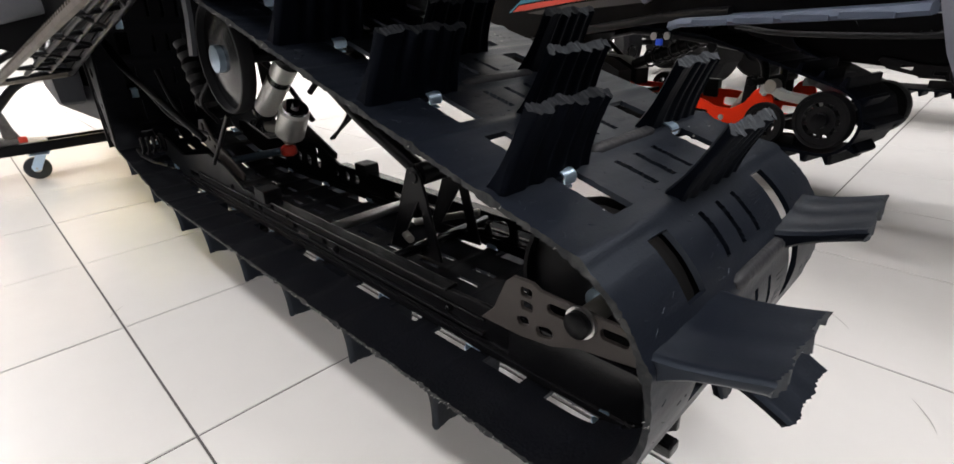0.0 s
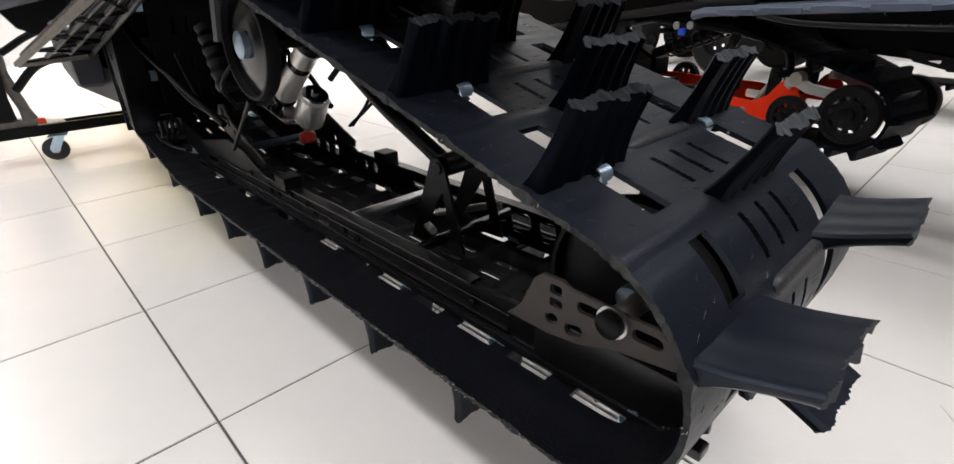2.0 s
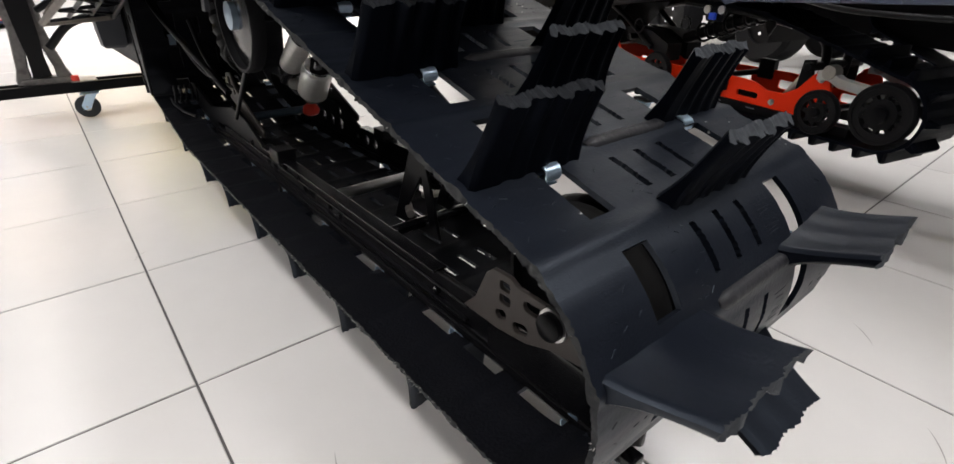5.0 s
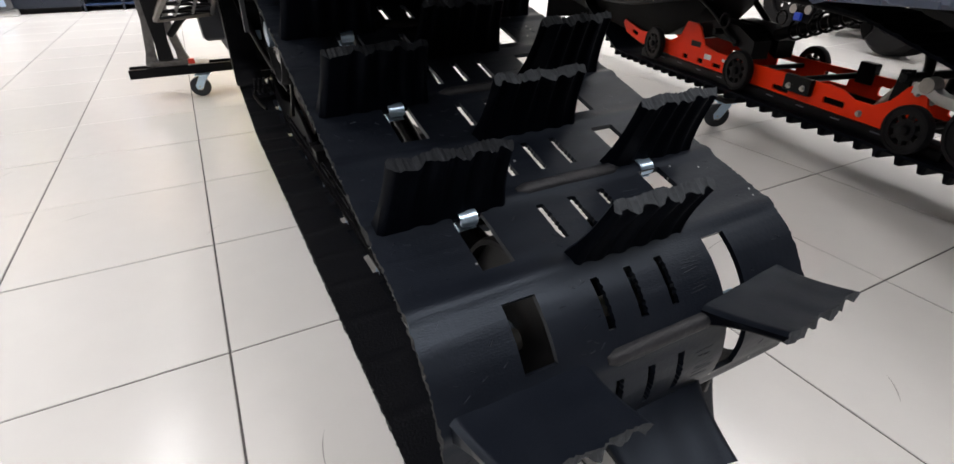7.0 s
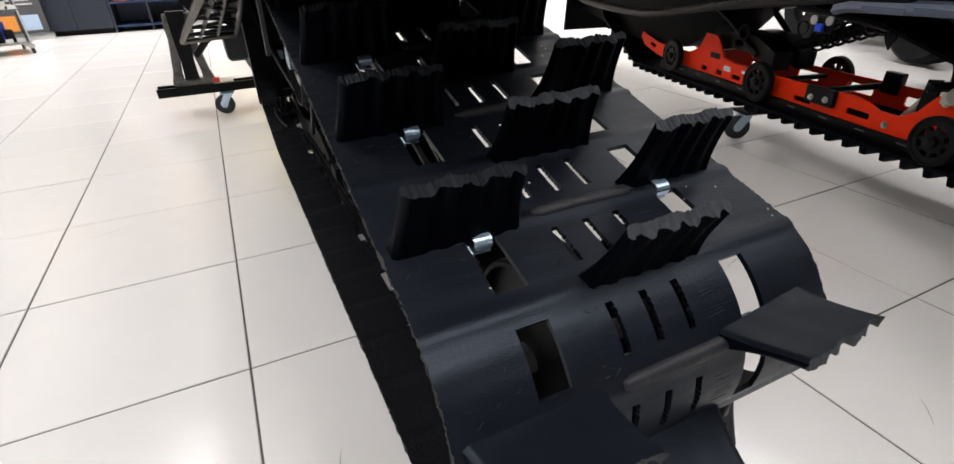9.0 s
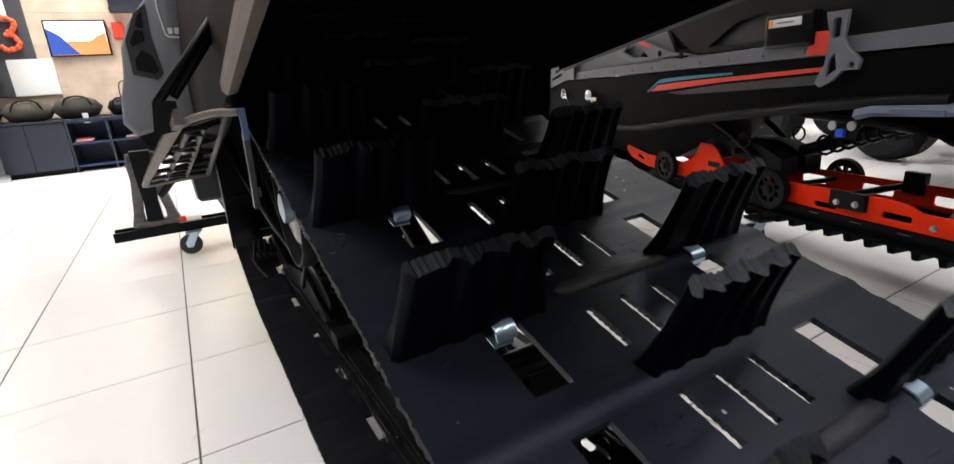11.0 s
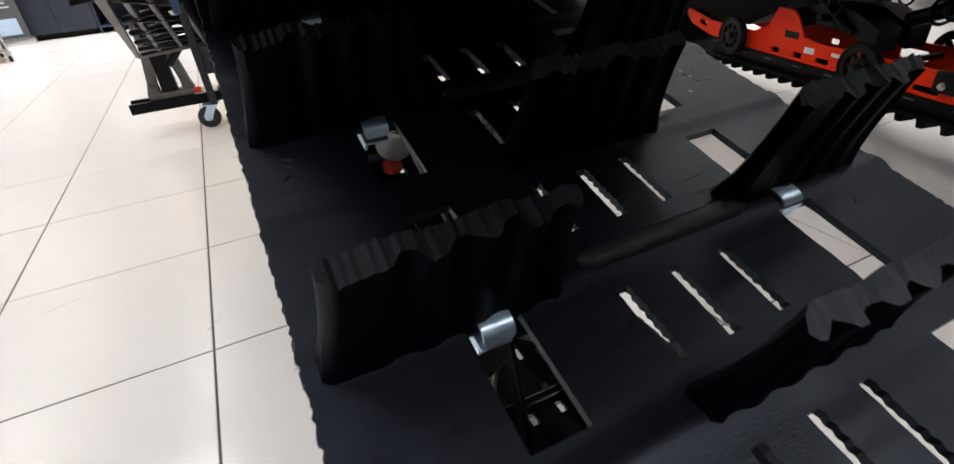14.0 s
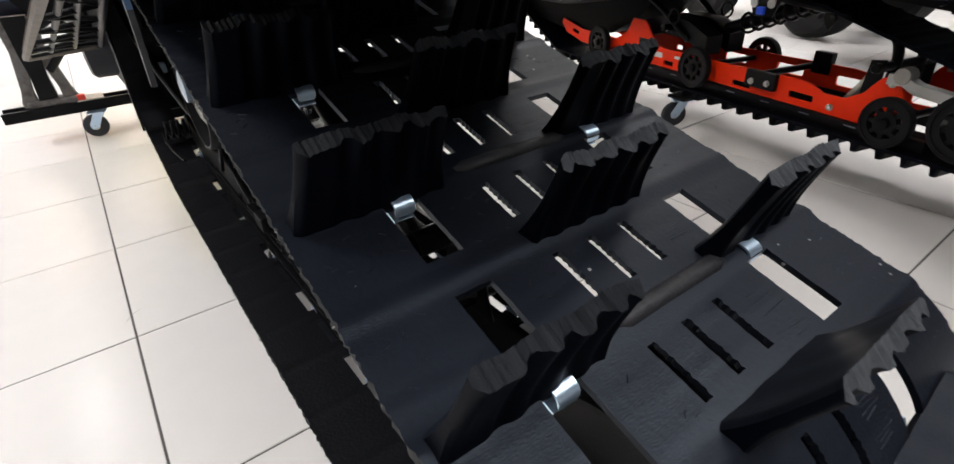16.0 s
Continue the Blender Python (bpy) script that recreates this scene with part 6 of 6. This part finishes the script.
# ---- displays along the far wall ----
def build_wall_display():
    wy = ROOM[3]
    board = thing("timber_wall_panel", pose(0, 0, 0), "light oak plank cladding on the showroom wall", "wall panel")
    rng = random.Random(8)
    for r in range(15):
        x = -2.6
        while x < 2.4:
            w = rng.uniform(0.7, 1.3)
            part("plank", box(x + 0.001, min(x + w, 2.4) - 0.001, wy - 0.018, wy - 0.001, 0.56 + r * 0.15, 0.708 + r * 0.15, 0.0015), OAK, board)
            x += w
    dark = thing("display_board", pose(0, 0, 0), "charcoal display board on the oak wall", "display board")
    part("panel", box(-1.62, -0.985, wy - 0.05, wy - 0.018, 0.8, 2.4, 0.004), DARK_WALL, dark)
    for zc in (1.335, 1.475):
        pts = [(-1.17 + 0.085 * math.cos(radians(a)) + 0.012 * math.sin(a), wy - 0.08, zc + 0.085 * math.sin(radians(a))) for a in range(-150 if zc < 1.4 else -100, 151 if zc > 1.4 else 101, 20)]
        part("red_garland", tube(pts, lambda t: 0.024 + 0.003 * math.sin(t * 60), 10, 4), GARLAND, dark, "orange-red garland bent into a digit", smooth=50)
    part("poster", box(-1.36, -1.12, wy - 0.06, wy - 0.051, 1.52, 1.80), PAPER, dark, "white paper poster")
    notice = thing("notice_board", pose(0, 0, 0), "blank white notice board on the wall", "notice board")
    part("board", box(-1.24, -0.86, wy - 0.055, wy - 0.019, 0.80, 1.16, 0.003), PAPER, notice)
    tv = thing("wall_screen", pose(0, 0, 0), "thin black wall television showing a desert scene", "television")
    part("case", box(-0.86, -0.32, wy - 0.07, wy - 0.018, 1.17, 1.53, 0.006), BLACK_GLOSS, tv)
    part("picture_sky", box(-0.845, -0.335, wy - 0.0725, wy - 0.0705, 1.32, 1.515), SCREEN_SKY, tv)
    part("picture_sand", box(-0.845, -0.335, wy - 0.0725, wy - 0.0705, 1.185, 1.3195), SCREEN_SAND, tv)
    part("picture_dune", plate([(-0.845, 1.19), (-0.60, 1.19), (-0.66, 1.26), (-0.74, 1.38), (-0.845, 1.45)], [], 0.001, "xz", wy - 0.0735, 0.0002), SCREEN_BLUE, tv)
    part("picture_shape", plate([(-0.56, 1.30), (-0.34, 1.30), (-0.34, 1.40), (-0.42, 1.37), (-0.47, 1.33)], [], 0.001, "xz", wy - 0.0735, 0.0002), SCREEN_SAND, tv)
    case = thing("wall_case", pose(-0.215, wy - 0.06, 1.33), "small red case hung on the oak wall", "case")
    part("case_body", box(-0.055, 0.055, -0.05, 0.055, 0.0, 0.17, 0.018), RED_CAP, case)
    part("case_lid", box(-0.05, 0.05, -0.062, -0.0505, 0.015, 0.155, 0.005), RED_DECAL, case)
    shelf = thing("wall_shelf", pose(-0.05, wy, 1.60), "dark wall shelf on the oak cladding", "shelf")
    part("shelf_board", box(-0.20, 0.25, -0.22, -0.019, 0.0, 0.04, 0.003), CABINET, shelf)
    part("shelf_back", box(-0.20, 0.25, -0.04, -0.019, 0.041, 0.30, 0.003), CABINET, shelf)
    # low cabinets
    front = 6.15
    for k, (x0, x1) in enumerate(((-2.17, -1.52), (-1.515, -0.87), (-0.865, -0.15))):
        cab = thing("low_cabinet", pose((x0 + x1) / 2, 0, 0), "low charcoal cabinet with closed doors along the wall" if k < 2 else "low navy open cabinet with magazines along the wall", "cabinet", "low wall cabinets")
        h = (x1 - x0) / 2
        if k < 2:
            part("body", box(-h, h, front + 0.02, wy, 0.05, 0.52, 0.003), CABINET, cab)
            for sx in (-1, 1):
                part("door", box(min(0.002 * sx, sx * h), max(0.002 * sx, sx * h), front, front + 0.0195, 0.055, 0.515, 0.002), CABINET, cab)
            part("plinth", box(-h + 0.02, h - 0.02, front + 0.05, wy, 0, 0.05), BLACK_PLASTIC, cab)
        else:
            part("back", box(-h, h, wy - 0.02, wy, 0.05, 0.52), CABINET_BLUE, cab)
            for z in (0.05, 0.28, 0.50):
                part("shelf", box(-h + 0.0205, h - 0.0205, front + 0.01, wy - 0.0205, z, z + 0.02, 0.002), CABINET_BLUE, cab)
            for x in (-h, h - 0.02, -0.01):
                part("side", box(x, x + 0.02, front, wy - 0.0205, 0.0, 0.52, 0.002), CABINET, cab)
        part("top", box(-h, h, front - 0.01, wy, 0.5215, 0.54, 0.003), CABINET, cab)
    for k, (x, z, n) in enumerate(((-0.74, 0.30, 4), (-0.30, 0.07, 7), (-0.30, 0.30, 3))):
        for q in range(n):
            ob = tagged(part("magazine", box(-0.075, 0.075, -0.1, 0.1, 0, 0.009, 0.001), PAPER if q % 3 else RED_DECAL), "glossy white magazine in a pile on the shelf", "magazine", "magazines in the cabinet")
            ob.matrix_basis = pose(x, front + 0.16, z + 0.0005 + 0.0095 * q, 0, 0, (q * 37) % 11 - 5)
    # soft bags and helmets on the cabinets
    rng = random.Random(5)
    for k, (x, w, h, mt, lab) in enumerate(((-2.05, 0.46, 0.26, CAMO, "dark camouflage duffel bag"), (-1.58, 0.48, 0.24, CAMO, "dark camouflage soft bag"), (-1.15, 0.44, 0.20, KHAKI, "flat khaki gear bag"), (-0.74, 0.44, 0.21, CAMO, "camouflage gear bag with a white tag"), (-0.36, 0.24, 0.17, BLACK_PLASTIC, "small black pouch"))):
        bag = thing("bag", pose(x, 6.36, 0.5405, 0, 0, rng.uniform(-8, 8)), lab + " on the cabinet", "bag", "bags on the cabinets")
        secs = []
        for q in range(9):
            t = q / 8
            s = (1 - abs(2 * t - 1) ** 3.5) ** 0.5 * 0.92 + 0.08
            ring = []
            for a in range(14):
                an = 2 * math.pi * a / 14
                rr = 1 + 0.10 * noise.noise((x * 3 + q * 0.6, math.cos(an) * 1.4, math.sin(an) * 1.4))
                yy, zz = 0.13 * s * rr * math.cos(an), h / 2 + h / 2 * s * rr * math.sin(an)
                ring.append(((t - 0.5) * w, yy, max(zz, 0.0)))
            secs.append(ring)
        part("bag_body", loft(secs), mt, bag, smooth=50)
        part("strap", tube([(-0.3 * w, -0.10, h * 0.5), (-0.2 * w, -0.12, h * 0.95), (0, -0.05, h * 1.06), (0.2 * w, -0.12, h * 0.95), (0.3 * w, -0.10, h * 0.5)], 0.009, 8), BLACK_PLASTIC, bag, smooth=50)
        if k in (1, 3):
            part("price_tag", box(0.02, 0.07, -0.155, -0.152, -0.05, 0.05), PAPER, bag, "white price tag")
    helmet = thing("visor_shell", pose(-0.22, 6.42, 0.5405), "grey plastic visor shell leaning beside a wire stand", "visor")
    part("shell", loft([[(0.10 * math.cos(radians(a)) * r, 0.03 * math.sin(radians(a)), z) for a in range(0, 360, 30)] for z, r in ((0.0, 0.7), (0.08, 0.95), (0.2, 1.0), (0.28, 0.6))]), SILVER_BOARD, helmet, smooth=50)
    part("wire_stand", tube([(-0.12, 0.05, 0), (-0.12, 0.05, 0.30), (-0.05, 0.05, 0.36), (0.10, 0.05, 0.34), (0.12, 0.05, 0)], 0.006, 8), BLACK_METAL, helmet, smooth=50)
    # hanging jackets beside the display panel
    for k, x in enumerate((-1.43, -1.76)):
        j = thing("hanging_pack", pose(x, 6.44, 0), "khaki backpack with black straps hanging on the wall", "backpack", "hanging backpacks")
        part("pack_body", loft([[(w * math.cos(radians(a)), 0.09 * math.sin(radians(a)) * (0.6 + w * 2), z) for a in range(0, 360, 24)] for z, w in ((0.86, 0.06), (0.92, 0.13), (1.15, 0.14), (1.40, 0.13), (1.62, 0.11), (1.70, 0.05))]), KHAKI if k == 0 else CAMO, j, smooth=50)
        part("pack_pocket", loft([[(w * math.cos(radians(a)), -0.09 + 0.05 * math.sin(radians(a)), z) for a in range(0, 360, 30)] for z, w in ((0.95, 0.04), (1.0, 0.09), (1.2, 0.09), (1.26, 0.04))]), CAMO, j, smooth=50)
        for sx in (-1, 1):
            part("pack_strap", tube([(sx * 0.07, -0.10, 0.95), (sx * 0.08, -0.13, 1.2), (sx * 0.06, -0.10, 1.6)], 0.012, 8), BLACK_PLASTIC, j, smooth=50)


def build_banner():
    root = thing("roll_up_banner", pose(-1.83, 6.0, 0, 0, 0, 10), "charcoal roll-up banner with white and yellow print", "banner")
    part("sheet", box(-0.42, 0.42, -0.002, 0.002, 0.06, 1.56), BANNER, root)
    part("foot", box(-0.45, 0.45, -0.06, 0.06, 0.0, 0.06, 0.02), ALU, root, "silver banner foot")
    part("top_rail", rod((-0.43, 0, 1.565), (0.43, 0, 1.565), 0.011), ALU, root)
    rng = random.Random(3)
    for z0, z1, x0, x1 in ((1.405, 1.475, -0.30, 0.06), (1.405, 1.475, 0.085, 0.23)):
        part("print_block", plate([(x0 + 0.02, z1), (x1 + 0.02, z1), (x1 - 0.01, z0), (x0 - 0.01, z0)], [], 0.002, "xz", -0.0035, 0.0003), PAPER, root)
    part("white_line", box(-0.36, 0.31, -0.0045, -0.0025, 1.345, 1.362), PAPER, root)
    part("pale_line", box(-0.36, 0.31, -0.0045, -0.0025, 1.305, 1.325), YELLOW, root)
    for k in range(5):
        part("drawing_line", tube([(-0.12 + 0.05 * k, -0.0035, 1.10 + 0.015 * k), (-0.02 + 0.05 * k, -0.0035, 1.19 - 0.01 * k), (0.10 + 0.04 * k, -0.0035, 1.17 + 0.012 * k)], 0.004, 6), BANNER_TEXT, root, smooth=60)
    part("yellow_block", box(-0.04, 0.03, -0.0045, -0.0025, 0.885, 0.985), YELLOW, root)
    for k, (x1, z) in enumerate(((0.25, 0.962), (0.34, 0.927), (0.24, 0.892))):
        part("yellow_line", box(0.06, x1, -0.0045, -0.0025, z, z + 0.022), YELLOW, root)
    z = 0.85
    for k in range(19):
        part("print_line", box(-0.34, rng.uniform(-0.16, -0.08), -0.0045, -0.0025, z, z + 0.012), BANNER_TEXT, root)
        part("print_line", box(0.0, rng.uniform(0.22, 0.37), -0.0045, -0.0025, z, z + 0.013), BANNER_TEXT, root)
        z -= 0.029 if k % 4 else 0.036
    for mt, x in ((PAPER, -0.36), (SILVER_BOARD, -0.17), (ORANGE_LABEL, 0.02), (SKY_PRINT, 0.20)):
        part("photo", box(x, x + 0.17, -0.0045, -0.0025, 0.09, 0.23), mt, root)


def build_rack():
    root = thing("display_rack", pose(-1.87, 4.92, 0, 0, 0, 22), "chrome and glass product rack on small wheels", "rack")
    for x in (-0.5, 0.5):
        part("post", rod((x, -0.16, 0.08), (x, 0.06, 1.46), 0.016, 14), CHROME, root, smooth=40)
        part("base_rail", box(x - 0.02, x + 0.02, -0.22, 0.25, 0.05, 0.08, 0.006), ALU, root)
        for y in (-0.19, 0.22):
            w = part("wheel", lathe([(0.01, -0.01), (0.024, -0.01), (0.024, 0.01), (0.01, 0.01)], (x, y, 0.0245), "x", 18, True), CASTER_RUBBER, root, smooth=35)
            part("fork", box(x - 0.014, x + 0.014, y - 0.012, y + 0.012, 0.036, 0.05), ALU, w)
    part("base_shelf", box(-0.5, 0.5, -0.20, 0.24, 0.0805, 0.095, 0.003), ALU_DULL, root)
    for z in (0.34, 0.63, 0.92):
        part("glass_shelf", box(-0.52, 0.52, -0.17, 0.2, z, z + 0.008, 0.001), GLASS, root)
    sign = part("header_sign", box(-0.52, 0.52, -0.02, 0.0, 1.23, 1.45, 0.003), CABINET_BLUE, root, "navy header sign with white marks")
    for x in (-0.40, -0.22, -0.04, 0.14, 0.32):
        part("sign_mark", plate([(x + 0.03, 1.41), (x + 0.14, 1.41), (x + 0.11, 1.33), (x, 1.33)], [], 0.002, "xz", -0.0225, 0.0003), PAPER, sign)
    part("sign_line", box(-0.45, 0.46, -0.0235, -0.0215, 1.285, 1.297), YELLOW, sign)
    part("sign_line", box(-0.45, 0.46, -0.0235, -0.0215, 1.255, 1.268), PAPER, sign)
    m0 = root.matrix_basis
    rng = random.Random(12)
    cols = [BLACK_PLASTIC, BLACK_PLASTIC, PURPLE_CARD, BLUE_BADGE, YELLOW, PAPER, GREY_METAL, KHAKI, CABINET_BLUE]
    names = {0: "black", 1: "black", 2: "plum", 3: "blue", 4: "yellow", 5: "white", 6: "grey", 7: "khaki", 8: "navy"}
    for z, back in [(q, r) for q in (0.0955, 0.3485, 0.6385, 0.9285) for r in (0.0, 0.11)]:
        x = -0.47
        while x < 0.42:
            k = rng.choice((0, 1, 0, 1, 6, 7, 8, 2, 3, 4, 5)) if z < 0.3 else rng.choice((0, 1, 0, 1, 0, 6, 7, 8, 4, 5))
            if rng.random() < 0.55:
                w, h = rng.uniform(0.018, 0.030), rng.uniform(0.09, 0.17)
                b = thing("bottle", m0 @ pose(x + w, rng.uniform(-0.10, -0.04) + back, z), f"small {names[k]} plastic product bottle on the rack shelf", "bottle", "bottles on the rack")
                part("bottle_body", lathe([(w * 0.9, 0), (w, 0.01), (w, h * 0.7), (w * 0.5, h * 0.85), (w * 0.42, h * 0.9)], (0, 0, 0), "z", 14), cols[k], b, smooth=40)
                part("cap", lathe([(w * 0.45, h * 0.9), (w * 0.45, h)], (0, 0, 0), "z", 12), cols[rng.choice((0, 0, 1, 6, 5, 4))], b, smooth=40)
                part("bottle_label", lathe([(w * 1.01, h * 0.15), (w * 1.01, h * 0.5)], (0, 0, 0), "z", 14), cols[rng.randrange(2, 7)], b, smooth=40)
                x += 2 * w + 0.02
            else:
                w, h = rng.uniform(0.05, 0.10), rng.uniform(0.07, 0.16)
                tagged(part("product_box", box(-w / 2, w / 2, -0.045, 0.045, 0, h, 0.003), cols[k], m=m0 @ pose(x + w / 2, rng.uniform(-0.08, -0.05) + back, z, 0, 0, rng.uniform(-6, 6))),
                       f"small {names[k]} product carton on the rack shelf", "box", "cartons on the rack")
                x += w + 0.025
            if back == 0 and rng.random() < 0.5:
                tagged(part("price_card", box(-0.025, 0.025, -0.001, 0.001, 0, 0.03), PAPER, m=m0 @ pose(x, -0.155, z)), "small white price card on the rack shelf", "price card", "price cards")


build_wall_display()
build_banner()
build_rack()


def build_scuffs():
    """Thin heel marks and scratches on the tiles."""
    rng = random.Random(21)
    for x, y, a, L in ((0.10, -0.28, 80, 0.07), (-0.10, -0.62, 70, 0.09), (-0.38, 0.0, 60, 0.06), (0.02, -0.42, 85, 0.05), (-0.62, 0.35, 40, 0.08), (0.75, -0.75, 30, 0.07), (0.95, -0.60, 45, 0.06),
                       (-0.30, 0.75, 20, 0.10), (-0.55, 1.2, 65, 0.08), (1.05, -0.15, 15, 0.09), (0.0, 0.5, 50, 0.05), (0.9, -1.0, 75, 0.08)):
        bend = rng.uniform(-0.35, 0.35)
        d = Vector((math.cos(radians(a)), math.sin(radians(a)), 0))
        n = Vector((-d.y, d.x, 0))
        bm = bmesh.new()
        rows = []
        for k in range(9):
            t = k / 8
            w = 0.0007 * math.sin(math.pi * min(max(t, 0.03), 0.97)) + 0.0001
            c = Vector((x, y, 0.0009)) + d * (t - 0.5) * L + n * bend * L * (t - 0.5) ** 2
            rows.append((bm.verts.new(c - n * w), bm.verts.new(c + n * w)))
        for p, q in zip(rows, rows[1:]):
            bm.faces.new((p[0], p[1], q[1], q[0]))
        tagged(part("scuff_mark", bm, SCUFF), "thin grey heel scratch on the floor tiles", "scuff", "floor scuffs", kind="structure")


build_scuffs()
